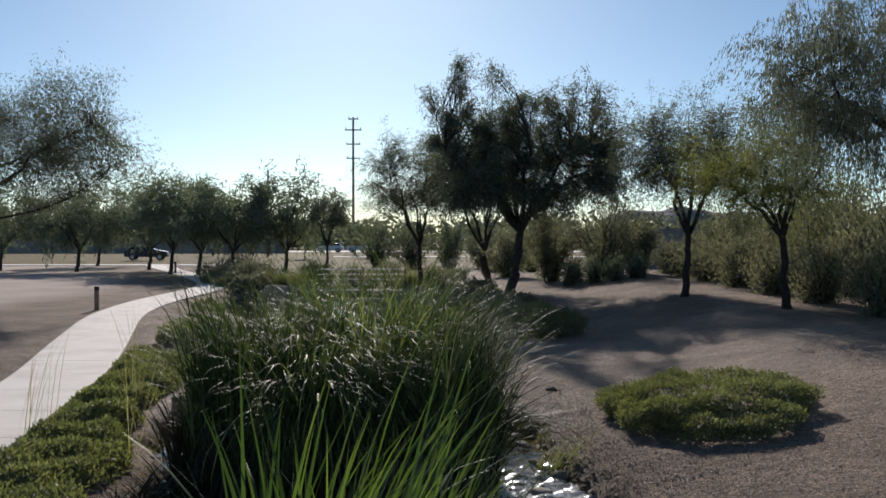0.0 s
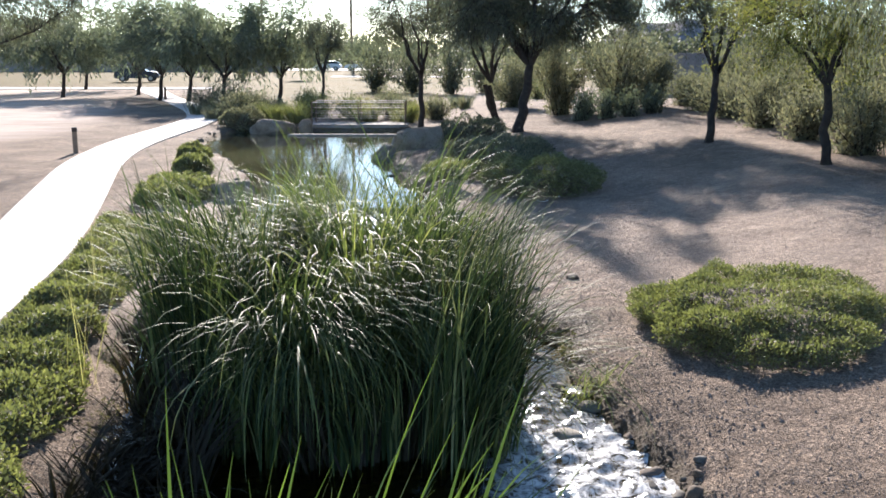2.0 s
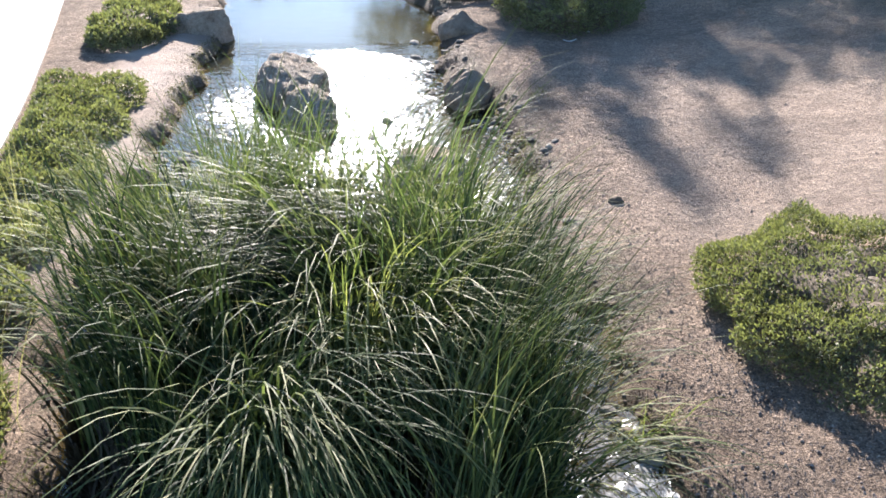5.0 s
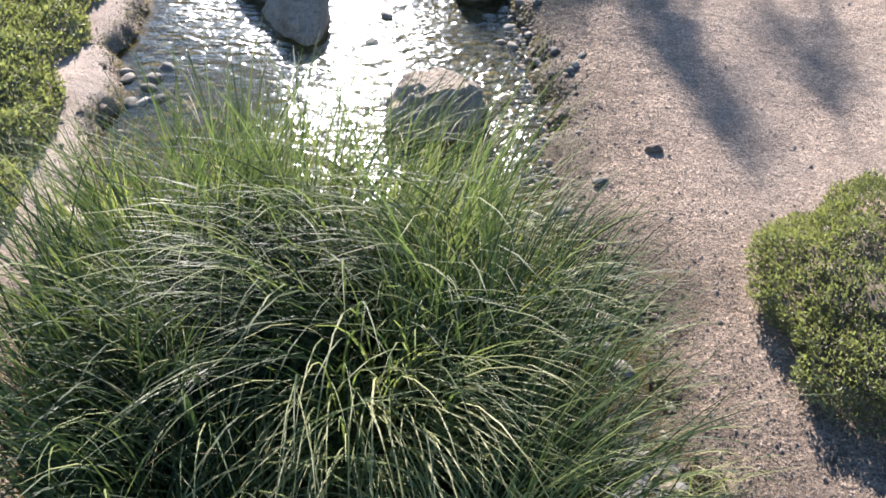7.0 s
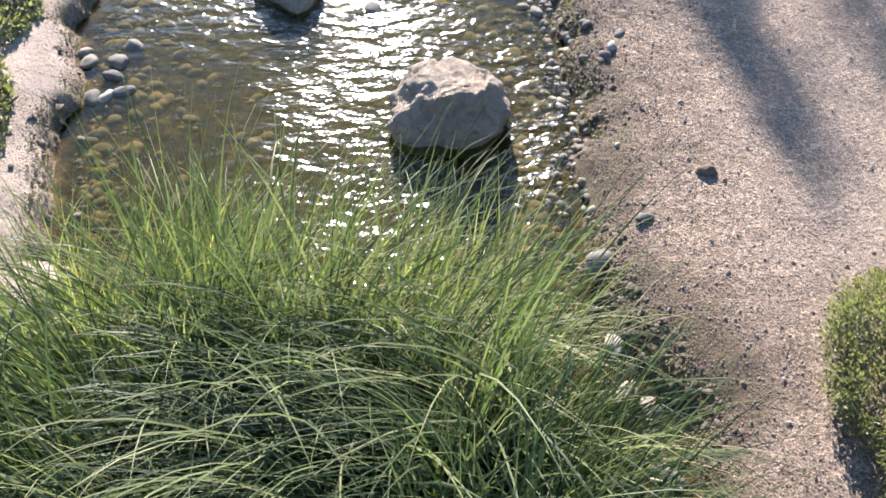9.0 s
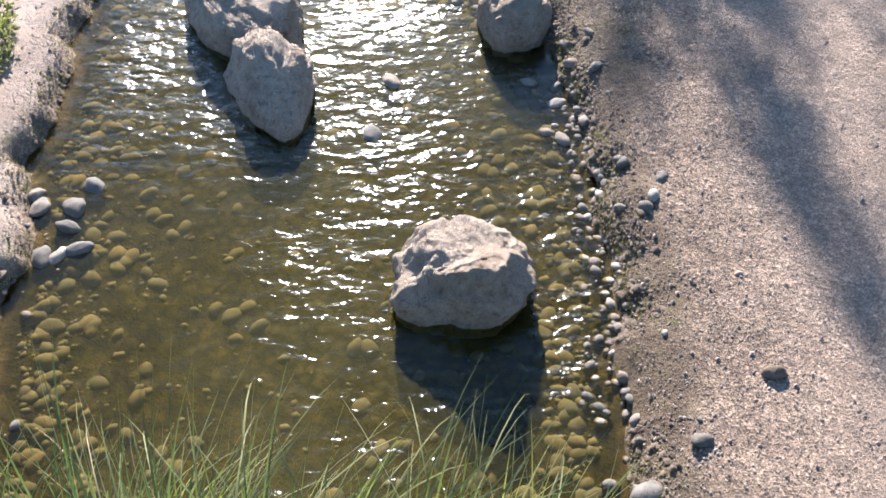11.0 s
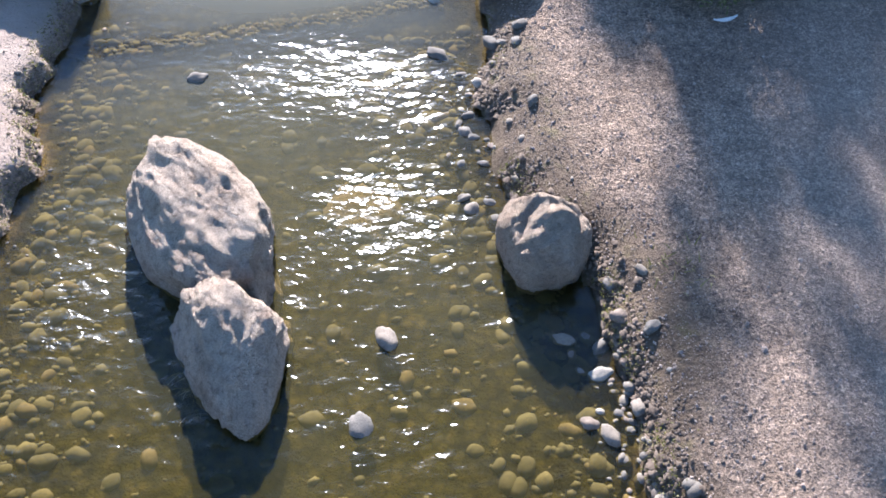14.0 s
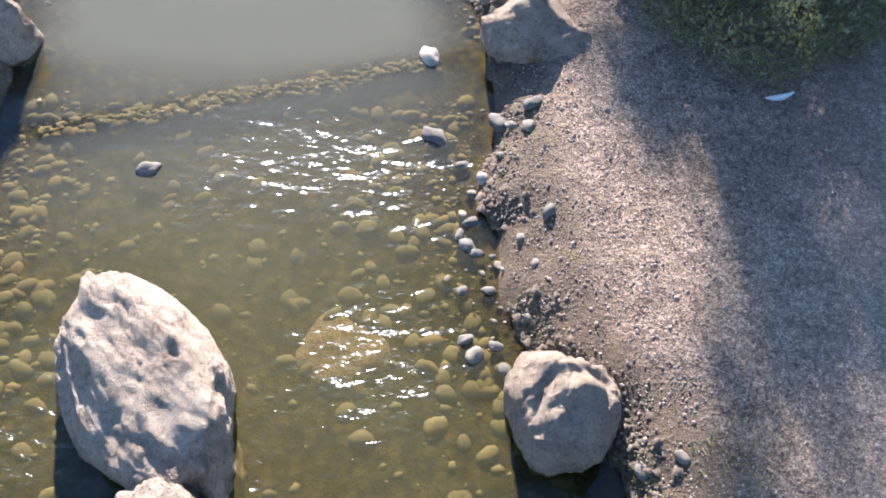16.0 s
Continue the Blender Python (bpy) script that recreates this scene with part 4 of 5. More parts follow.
cattails("arching_cattails", "drooping cattail blades, lightened for sheen, over a dark front", LIT_CATTAIL, 42, 120, (-1.4, 10.8), (0.3, 0.3), 3.35, (0.35, -0.85), 0.0, 0.25, 0.0, (2.7, 3.3), 0.023, 2.0, 9)
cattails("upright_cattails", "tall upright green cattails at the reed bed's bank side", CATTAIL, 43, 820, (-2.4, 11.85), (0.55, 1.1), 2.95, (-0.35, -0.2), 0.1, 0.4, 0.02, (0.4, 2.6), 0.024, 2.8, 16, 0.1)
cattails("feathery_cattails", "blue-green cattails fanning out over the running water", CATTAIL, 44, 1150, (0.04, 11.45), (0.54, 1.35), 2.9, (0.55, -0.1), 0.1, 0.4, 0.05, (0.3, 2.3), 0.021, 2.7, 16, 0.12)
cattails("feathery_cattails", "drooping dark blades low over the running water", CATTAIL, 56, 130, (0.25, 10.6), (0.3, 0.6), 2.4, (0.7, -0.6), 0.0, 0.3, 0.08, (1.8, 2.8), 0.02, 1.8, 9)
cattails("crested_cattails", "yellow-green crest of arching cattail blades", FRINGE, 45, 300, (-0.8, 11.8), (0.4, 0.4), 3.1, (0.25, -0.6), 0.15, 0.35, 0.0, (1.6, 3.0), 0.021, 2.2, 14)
cattails("crested_cattails", "cattails coloured sunlit green in the middle of the stand", LIT_CATTAIL, 46, 430, (-0.7, 12.4), (0.8, 0.75), 3.5, (0.1, -0.3), 0.1, 0.42, 0.02, (0.9, 2.9), 0.021, 2.4, 14)
cattails("lodged_cattails", "shining cattail blades blown flat across the stand", GLOSSY, 47, 560, (-0.7, 12.75), (0.75, 0.7), 3.0, (-0.95, -0.15), 0.0, 0.18, 0.02, (1.7, 2.9), 0.021, 2.1, 16, comb=0.2)
cattails("lodged_cattails", "dark glossy cattails bent towards the bank", GLOSSY, 48, 300, (-1.35, 12.65), (0.75, 0.6), 2.6, (-0.85, -0.3), 0.0, 0.22, 0.02, (1.5, 2.9), 0.021, 2.2, 16, comb=0.22)
cattails("fringe_cattails", "fringe of bending cattails, coloured sunlit yellow-green, at the water", FRINGE, 49, 1000, (-1.4, 13.7), (1.6, 0.5), 2.55, (0.6, 0.0), 0.05, 0.4, 0.02, (0.9, 2.6), 0.021, 2.4, 14, 0.25)
cattails("fringe_cattails", "green cattails bending towards open water", LIT_CATTAIL, 50, 900, (-1.45, 13.25), (1.35, 0.55), 3.2, (0.4, -0.1), 0.1, 0.5, 0.02, (0.5, 2.5), 0.022, 2.6, 14, 0.2)
cattails("fringe_cattails", "upright olive cattails between the stand and the bank", LIT_CATTAIL, 58, 400, (-2.35, 13.35), (0.6, 0.6), 2.75, (-0.2, 0.1), 0.2, 0.45, 0.03, (0.3, 2.2), 0.02, 2.5, 14, 0.1)
cattails("bank_cattails", "short olive cattails beside the stream's bank", FRINGE, 51, 220, (-3.15, 13.3), (0.4, 1.0), 2.0, (-0.15, 0.1), 0.2, 0.4, 0.04, (0.2, 1.9), 0.021, 2.4, 12)
cattails("thatch_and_shade", "dead leaf bases, coloured dark for shade under the cattails", THATCH_SHADE, 52, 3300, (-1.4, 11.8), (1.95, 2.2), 1.2, (0, 0), 0.0, 0.6, 0.2, (0.1, 1.6), 0.032, 1.5, 30, 0.0, 5)
cattails("thatch_and_shade", "fallen brown leaves along the muddy bank", THATCH_SHADE, 57, 700, (-2.75, 9.9), (0.4, 1.3), 0.9, (0.3, -0.2), 0.0, 0.7, 0.5, (0.2, 1.6), 0.026, 1.6, 12, 0.0, 5)
cattails("dry_reeds", "dry straw-coloured blades among the cattails", STRAW, 53, 170, (-1.2, 12.6), (1.6, 1.6), 2.6, (0.1, -0.1), 0.3, 0.6, 0.1, (0.9, 2.5), 0.014, 2.0, 5)
cattails("fresh_cattails", "fresh bright green upright cattail blades", FRESH, 54, 185, (-0.75, 5.5), (0.6, 0.62), 2.95, (0.6, 0.0), 0.75, 0.6, 0.16, (0.05, 1.1), 0.044, 2.2, 8, 0.18)
cattails("fresh_cattails", "dark green low cattail blades under brighter ones", CATTAIL, 55, 320, (-0.5, 5.5), (0.6, 0.55), 2.3, (0.4, 0.0), 0.6, 0.4, 0.2, (0.1, 1.3), 0.032, 2.0, 9, 0.12)
raise_reeds(reed_bed("sedge_tuft", 90, (1.2, 1.5, 11.7, 12.2), 0.6, FRINGE, "small sedge tuft beside the running water", 7, width=0.01, lean=0.4), category="sedge", group="")
raise_reeds(reed_bed("dead_stalks", 34, (-2.58, -2.46, 18.9, 19.3), 0.36, STRAW, "dead straw stalks caught beside the boulders", 16, wind=(0.05, -0.8), width=0.006, curl=(0.8, 2.4), lean=0.3, per=12), category="stalks", group="")
raise_reeds(reed_bed("dry_stalks", 36, (-5.1, -3.6, 11.5, 14.5), 2.1, STRAW, "thin dry stalks at the reeds' edge", 9, width=0.009, curl=(0.1, 0.5), lean=0.15))


# ---- low shrubs ----
def cover_leaves(x, y, z, rng, size, mat, parent, name="foliage", out=None):
    n = len(x)
    d = rng.normal(0, 0.7, (n, 3)) + np.array([0, 0, 0.55])
    if out is not None:
        d = d + out
    v, q = leaves(np.stack([x, y, z], 1), d, size * rng.uniform(0.6, 1.4, n), size * 0.42 * rng.uniform(0.6, 1.3, n), rng)
    return part(name, fast_mesh(name, v, q), mat, parent)


def mound_shrub(at, rx, ry, h, n, seed, mat, label, size=0.07, group="mound shrubs"):
    """A low dome of twigs with a skin of small leaves, uneven in outline."""
    rng = np.random.default_rng(seed)
    x0, y0 = at
    base = on_land(x0, y0)
    ob = thing("mound_shrub", (0, 0, 0), label, "shrub", group)
    lump = lambda a, t: 0.84 + 0.32 * rough_noise(a * 3.1 + seed * 7.7, t * 2.3 + seed, 1.0) + 0.1 * rough_noise(a * 11 + seed, t * 9, 1.0)
    a, t = rng.uniform(0, 6.283, n), np.arccos(rng.uniform(0, 1, n))
    k = lump(a, t) * rng.uniform(0.8, 1.03, n) ** 0.5
    sx, sz = np.sin(t) ** 0.75, np.cos(t) ** 0.7
    x, y = x0 + rx * k * sx * np.cos(a), y0 + ry * k * sx * np.sin(a)
    z = land(x, y) + 0.02 + h * k * sz * (0.75 + 0.5 * rough_noise(x, y, 0.35))
    out = np.stack([np.cos(a) * sx, np.sin(a) * sx, sz], 1) * 0.6
    cover_leaves(x, y, z, rng, size, mat, ob, out=out)
    # Added solid core in twig colour stands for the shade inside the shrub.
    bm = bmesh.new()
    bmesh.ops.create_icosphere(bm, subdivisions=4, radius=1)
    for v in bm.verts:
        az, up = math.atan2(v.co.y, v.co.x) % 6.283, max(v.co.z, -0.1)
        kk = 0.78 * float(lump(np.array([az]), np.array([math.acos(min(1, max(0, up)))]))[0]) * (0.9 + 0.25 * noise.noise(v.co * 5))
        flatw = math.hypot(v.co.x, v.co.y)
        wide = flatw ** 0.75 / max(flatw, 1e-4)
        v.co = Vector((x0 + rx * kk * v.co.x * wide, y0 + ry * kk * v.co.y * wide, base + h * kk * (max(up, 0) ** 0.7 if up > 0 else up)))
    part("shade_core", bm, TWIG, ob, "solid dark core for shade among the twigs")
    g = Gather()
    for _ in range(60):
        aa, tt = rng.uniform(0, 6.283), rng.uniform(0.2, 1.5)
        kk = lump(np.array([aa]), np.array([tt]))[0] * 0.95
        tip = (x0 + rx * kk * math.sin(tt) * math.cos(aa), y0 + ry * kk * math.sin(tt) * math.sin(aa), base + h * kk * math.cos(tt) + 0.04)
        g.add(*tube(bend((x0 + rng.normal(0, rx * 0.25), y0 + rng.normal(0, ry * 0.25), base), tip, rng, 0.2, 5), np.linspace(0.009, 0.003, 5), 4))
    part("twig_tangle", g.mesh("twig_tangle"), TWIG, ob)
    return ob


mound_shrub((3.6, 13.25), 1.25, 1.55, 0.42, 39000, 1, COVER, "low spreading green mound shrub on bare gravel", 0.0425)
mound_shrub((-6.1, 23.7), 0.75, 1.6, 0.36, 9000, 2, COVER, "rounded yellow-green mound shrub beside the path", 0.08)
mound_shrub((-6.9, 28.4), 0.5, 0.7, 0.34, 4000, 3, COVER, "small rounded mound shrub beside the pond", 0.09)
mound_shrub((-7.7, 31.6), 0.45, 0.65, 0.34, 4000, 4, COVER, "small rounded mound shrub beside the pond", 0.09)
mound_shrub((2.2, 25.0), 1.3, 1.65, 0.65, 17000, 5, COVER, "dense dark mound shrub in the trees' shade", 0.06)
mound_shrub((1.5, 30.2), 1.5, 2.1, 0.6, 12000, 6, OLIVE, "wide dark mound shrub in the trees' shade", 0.1)
mound_shrub((0.8, 37.0), 1.2, 1.2, 0.7, 5000, 7, OLIVE, "dark mound shrub behind the flat boulder", 0.1)
mound_shrub((0.3, 27.3), 0.8, 0.9, 0.35, 3500, 8, COVER, "small sunlit green shrub on the spit", 0.08)
mound_shrub((-8.8, 44.5), 0.9, 0.7, 0.7, 4500, 9, OLIVE, "dark rounded shrub at the pond's far corner", 0.1)


def make_cover_strip():
    """The trailing plants between the path and the stream's bank."""
    rng = np.random.default_rng(31)
    ob = thing("ground_cover", (0, 0, 0), "trailing green ground cover between path and stream", "ground cover", kind="stuff")
    n = 54000
    y = rng.uniform(4.5, 20.4, n)
    wall = np.interp(y, PATH_Y, PATH_E) + 0.1
    rim = np.interp(y, [4.5, 9, 11, 13, 15, 18, 20.4], [-2.9, -3.4, -3.75, -4.25, -4.6, -4.75, -5.0]) + 0.5 * (rough_noise(y, y * 0 + 3, 0.7) - 0.5)
    u = rng.uniform(0, 1, n)
    x = wall + (rim - wall) * u
    tuft = rough_noise(x, y, 0.42)
    keep = tuft + 0.35 * rough_noise(x, y, 1.6) + 0.3 * np.minimum(1, np.minimum(u, 1 - u) * 6) > 0.36
    x, y, u, tuft = x[keep], y[keep], u[keep], tuft[keep]
    z = land(x, y) + 0.01 + (0.05 + 0.26 * tuft) * np.minimum(1, np.minimum(u, 1 - u) * 7 + 0.15) * rng.uniform(0.2, 1, len(x)) ** 0.6
    cover_leaves(x, y, z, rng, 0.07, COVER, ob)
    m = 14000
    y = rng.uniform(9, 24, m)
    side = rng.random(m) < 0.45
    x = np.where(side, west(y) - np.abs(rng.normal(0.05, 0.09, m)), east(y) + np.abs(rng.normal(0.04, 0.08, m)))
    keep = (rough_noise(x * 0.6, y, 0.7) > np.where(side & (y > 15) & (y < 19.4), 0.25, 0.45)) & (side | (y > 12.6))
    x, y = x[keep], y[keep]
    moss = thing("bank_moss", (0, 0, 0), "green moss and small weeds on the wet bank", "moss", kind="stuff")
    cover_leaves(x, y, land(x, y) + rng.uniform(0, 0.035, len(x)), rng, 0.026, MOSS, moss)


make_cover_strip()


# ---- trees ----
def tree(name, at, fork, crown, radii, trunk_r, seed, label, mat=MESQUITE, clusters=110, per=190, leaf_size=0.14, stems=1, droop=0.5, limbs=5, group="desert trees", reach=(), loose=0.065, twig=1.0, sprays=6, lobes=(), tight=0.44):
    """at: foot; fork: where the limbs part; crown: centre of the leafy part; radii: its half sizes."""
    rng = np.random.default_rng(seed)
    foot = np.array([*at, on_land(*at) - 0.06])
    fork, crown, radii = np.array(fork, float), np.array(crown, float), np.array(radii, float)
    ob = thing(name, tuple(foot), label, "tree", group)
    fork, crown = fork - foot, crown - foot
    trunk, wood = Gather(), Gather()
    for s in range(stems):
        f = fork + rng.normal(0, 0.35, 3) * (stems > 1)
        p = bend((0.12 * s, 0.1 * s, 0), f, rng, 0.07, 10)
        r = trunk_r * np.linspace(1.0, 0.72, 10)
        r[0] *= 1.35
        trunk.add(*tube(p, r, 9))
    pts = rng.normal(0, 1, (clusters, 3))
    pts /= np.linalg.norm(pts, axis=1)[:, None]
    pts *= (rng.uniform(0.12, 1.0, clusters) ** 0.5)[:, None]
    pts[:, 2] = np.where(pts[:, 2] < -0.3, pts[:, 2] * 0.6, pts[:, 2])
    lump = 0.85 + 0.35 * rng.random(clusters)
    if lobes:
        bulk = np.array([max(0.3, (o[3] * o[4] * o[5]) ** 0.72) for o in lobes])
        which = rng.choice(len(lobes), clusters, p=bulk / bulk.sum())
        mid, wide = np.array([o[:3] for o in lobes])[which] - foot, np.array([o[3:] for o in lobes])[which]
        pts = mid + pts * wide * lump[:, None]
    else:
        pts = crown + pts * radii * lump[:, None]
    mains = []
    for i in range(limbs):
        ang = 6.283 * (i + rng.uniform(-0.3, 0.3)) / limbs
        tip = crown + radii * np.array([math.cos(ang) * 0.62, math.sin(ang) * 0.62, rng.uniform(-0.15, 0.45)])
        p = bend(fork, tip, rng, 0.15, 9, 0.06)
        limb = Gather()
        limb.add(*tube(p, trunk_r * np.linspace(0.6, 0.12, 9), 7))
        part("limb", limb.mesh("limb"), BARK, ob)
        mains.append(p)
    allp = np.concatenate([p[3:] for p in mains])
    cen, way, lp = [], [], []
    for c in pts:
        near = allp[np.argmin(np.linalg.norm(allp - c, axis=1) + rng.uniform(0, 0.4, len(allp)))]
        p = bend(near, c, rng, 0.25, 6, 0.08)
        wood.add(*tube(p, np.linspace(0.017, 0.005, 6) * twig * (trunk_r / 0.14), 4))
        for _ in range(sprays):
            end = c + rng.normal(0, tight, 3) * radii.mean() ** 0.5 * 0.8 + np.array([0, 0, -0.22 * droop])
            tw = bend(p[rng.integers(2, 6)], end, rng, 0.2, 5, 0.12)
            tw[-1, 2] -= 0.12 * droop
            wood.add(*tube(tw, np.linspace(0.006, 0.002, 5) * twig * (trunk_r / 0.14), 3))
            m = per // sprays
            u = rng.uniform(0.15, 1.05, m)
            base = np.stack([np.interp(u, np.linspace(0, 1, 5), tw[:, i]) for i in range(3)], 1) + rng.normal(0, loose, (m, 3)) * radii.mean() ** 0.5
            lp.append(base)
            way.append(rng.normal(0, 0.5, (m, 3)) + np.array([0, 0, -droop]) + (tw[-1] - tw[0]) * 0.7)
    for path in reach:
        p = np.array(path) - foot
        arm = Gather()
        arm.add(*tube(p, np.linspace(0.06, 0.012, len(p)), 6))
        part("limb", arm.mesh("limb"), BARK, ob)
        for _ in range(70):
            u = rng.uniform(0.45, 1.0) * (len(p) - 1)
            c = np.array([np.interp(u, np.arange(len(p)), p[:, i]) for i in range(3)])
            tw = bend(c, c + rng.normal(0, 0.5, 3) + np.array([0.2, 0, 0.3]), rng, 0.2, 5, 0.12)
            wood.add(*tube(tw, np.linspace(0.012, 0.004, 5), 3))
            lp.append(tw[rng.integers(1, 5, 45)] + rng.normal(0, 0.1, (45, 3)))
            way.append(rng.normal(0, 0.6, (45, 3)) + np.array([0, 0, -droop]))
    lp, way = np.concatenate(lp), np.concatenate(way)
    v, q = leaves(lp, way, leaf_size * rng.uniform(0.6, 1.5, len(lp)), leaf_size * 0.22 * rng.uniform(0.7, 1.4, len(lp)), rng)
    part("trunk", trunk.mesh("trunk"), BARK, ob)
    part("branchwork", wood.mesh("branchwork"), BARK, ob)
    part("crown", fast_mesh("crown", v, q), mat, ob)
    return ob


tree("mesquite_tree", (2.6, 37.5), (3.0, 37.5, 2.7), (2.9, 37.8, 5.9), (4.6, 3.9, 3.55), 0.2, 3, "large dark-trunked mesquite with a broad feathery crown", clusters=500, per=230, leaf_size=0.12, limbs=8, droop=0.8, loose=0.05, sprays=6, tight=0.18,
     lobes=[(0.62, 37.2, 8.55, 0.18, 0.7, 0.35), (1.92, 37.5, 8.75, 0.15, 0.6, 0.5), (1.0, 37.4, 7.7, 0.3, 0.8, 0.4), (0.5, 37.4, 7.05, 0.35, 0.7, 0.28), (2.1, 37.5, 6.2, 0.6, 0.9, 0.45), (1.5, 37.5, 6.9, 0.4, 0.8, 0.3), (-0.4, 37.4, 6.3, 0.25, 0.6, 0.3), (0.15, 37.4, 6.4, 0.45, 0.8, 0.4), (0.5, 37.4, 6.0, 0.5, 0.8, 0.35), (2.7, 37.6, 7.7, 0.5, 0.9, 0.6), (0.72, 37.3, 9.15, 0.12, 0.5, 0.5), (-0.5, 37.3, 8.0, 0.12, 0.5, 0.2), (0.08, 37.3, 7.3, 0.1, 0.6, 0.2),
            (3.4, 38.0, 7.2, 1.5, 1.8, 1.9), (5.6, 37.9, 6.8, 1.6, 2.0, 2.0), (1.4, 37.6, 5.0, 2.2, 2.2, 1.2), (4.3, 37.7, 4.7, 2.4, 2.3, 1.6), (6.4, 37.9, 5.0, 1.2, 1.7, 1.6), (1.0, 37.3, 4.0, 1.5, 1.6, 0.85), (3.3, 36.9, 3.9, 1.8, 1.3, 0.8), (3.0, 37.8, 5.8, 2.2, 2.2, 1.2)])
tree("mesquite_tree", (2.1, 43.5), (1.9, 43.5, 1.9), (1.5, 43.6, 5.2), (3.1, 2.6, 2.9), 0.13, 5, "mesquite with a forked double trunk", clusters=130, per=270, leaf_size=0.127, stems=2)
tree("mesquite_tree", (-1.05, 43.4), (-1.05, 43.4, 2.1), (-1.5, 43.6, 4.7), (2.4, 2.2, 2.2), 0.13, 8, "slender mesquite near the footbridge railing", clusters=95, per=300, leaf_size=0.1)
tree("mesquite_tree", (7.4, 29.6), (7.5, 29.6, 2.55), (7.6, 29.8, 4.8), (2.3, 2.2, 2.0), 0.12, 13, "mesquite with a crooked dark trunk on the bank", clusters=150, per=270, leaf_size=0.094)
tree("mesquite_tree", (8.4, 23.6), (8.2, 23.4, 2.5), (8.0, 23.6, 4.0), (2.0, 1.9, 1.5), 0.11, 17, "mesquite with yellow-green foliage on the bank", YELLOWED, clusters=95, per=340, leaf_size=0.075)
tree("mesquite_tree", (9.6, 17.2), (9.2, 17.2, 3.0), (8.2, 17.4, 5.3), (2.8, 2.6, 2.1), 0.13, 19, "large mesquite with long drooping feathery branches", clusters=150, per=380, leaf_size=0.084, droop=2.4, twig=0.7, loose=0.035, sprays=5)
tree("mesquite_tree", (-19.2, 35.5), (-18.6, 35.5, 2.6), (-15.6, 35.5, 6.0), (4.4, 3.6, 3.0), 0.2, 23, "large mesquite with long arching branches beside the field", clusters=190, per=250, leaf_size=0.122, droop=1.2, twig=0.6, loose=0.09, reach=[[(-18.6, 35.5, 2.6), (-17.4, 35.5, 3.0), (-16.2, 35.5, 3.2), (-15.0, 35.5, 3.45), (-13.8, 35.4, 3.85), (-12.8, 35.4, 4.5), (-11.9, 35.3, 5.2)]])
tree("mesquite_tree", (-6.75, 56.0), (-6.7, 56.0, 1.9), (-6.6, 56.1, 3.85), (1.3, 1.25, 1.3), 0.1, 29, "small dark mesquite in the planting beyond the footbridge", clusters=60, per=200, leaf_size=0.12)


# scraps and a seedling on the gravel
def scrap(at, length, turn, label):
    bm = bmesh.new()
    bmesh.ops.create_grid(bm, x_segments=6, y_segments=3, size=1)
    for v in bm.verts:
        u = v.co.x
        v.co = Vector((u * length, v.co.y * length * 0.3 * (1 - 0.8 * u * u), 0.25 * length * u * u + 0.04 * length * math.sin(5 * v.co.y)))
    bmesh.ops.solidify(bm, geom=bm.faces[:], thickness=0.003)
    ob = part("scrap", bm, PALE_SCRAP)
    ob.matrix_basis = pose(at[0], at[1], on_land(*at) + 0.006, 0, 0, turn)
    tagged(ob, label, "scrap")


PALE_SCRAP = surface("bleached scrap", [(0.6, 0.6, 0.58), (0.75, 0.75, 0.72)], 8, 60, 0.7, 0.001)
scrap((2.08, 23.12), 0.13, 15, "curled pale scrap lying on shaded gravel")
scrap((2.5, 23.75), 0.09, 80, "narrow white scrap beside a dark mound shrub")
raise_reeds(reed_bed("seedling", 40, (1.05, 1.17, 19.88, 20.02), 0.15, MOSS, "small green seedling on bare gravel", 91, wind=(0, 0), spread_out=1.5, width=0.014, curl=(0.3, 1.2), lean=0.6, per=8), category="seedling", group="")

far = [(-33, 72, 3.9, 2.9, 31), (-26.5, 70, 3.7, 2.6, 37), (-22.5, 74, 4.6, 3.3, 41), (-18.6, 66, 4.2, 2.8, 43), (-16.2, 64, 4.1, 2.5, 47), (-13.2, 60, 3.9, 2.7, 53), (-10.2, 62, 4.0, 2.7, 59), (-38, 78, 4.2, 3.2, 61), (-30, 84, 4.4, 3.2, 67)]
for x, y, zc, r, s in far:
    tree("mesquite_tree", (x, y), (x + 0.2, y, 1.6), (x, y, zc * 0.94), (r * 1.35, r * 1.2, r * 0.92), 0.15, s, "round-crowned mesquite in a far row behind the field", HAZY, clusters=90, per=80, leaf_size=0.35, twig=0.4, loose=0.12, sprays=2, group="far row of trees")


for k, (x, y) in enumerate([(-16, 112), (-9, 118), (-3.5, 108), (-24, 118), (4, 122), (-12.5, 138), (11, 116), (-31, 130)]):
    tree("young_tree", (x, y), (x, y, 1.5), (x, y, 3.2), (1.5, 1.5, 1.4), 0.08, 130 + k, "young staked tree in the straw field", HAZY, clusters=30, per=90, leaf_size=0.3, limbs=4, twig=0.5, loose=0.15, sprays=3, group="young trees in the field")


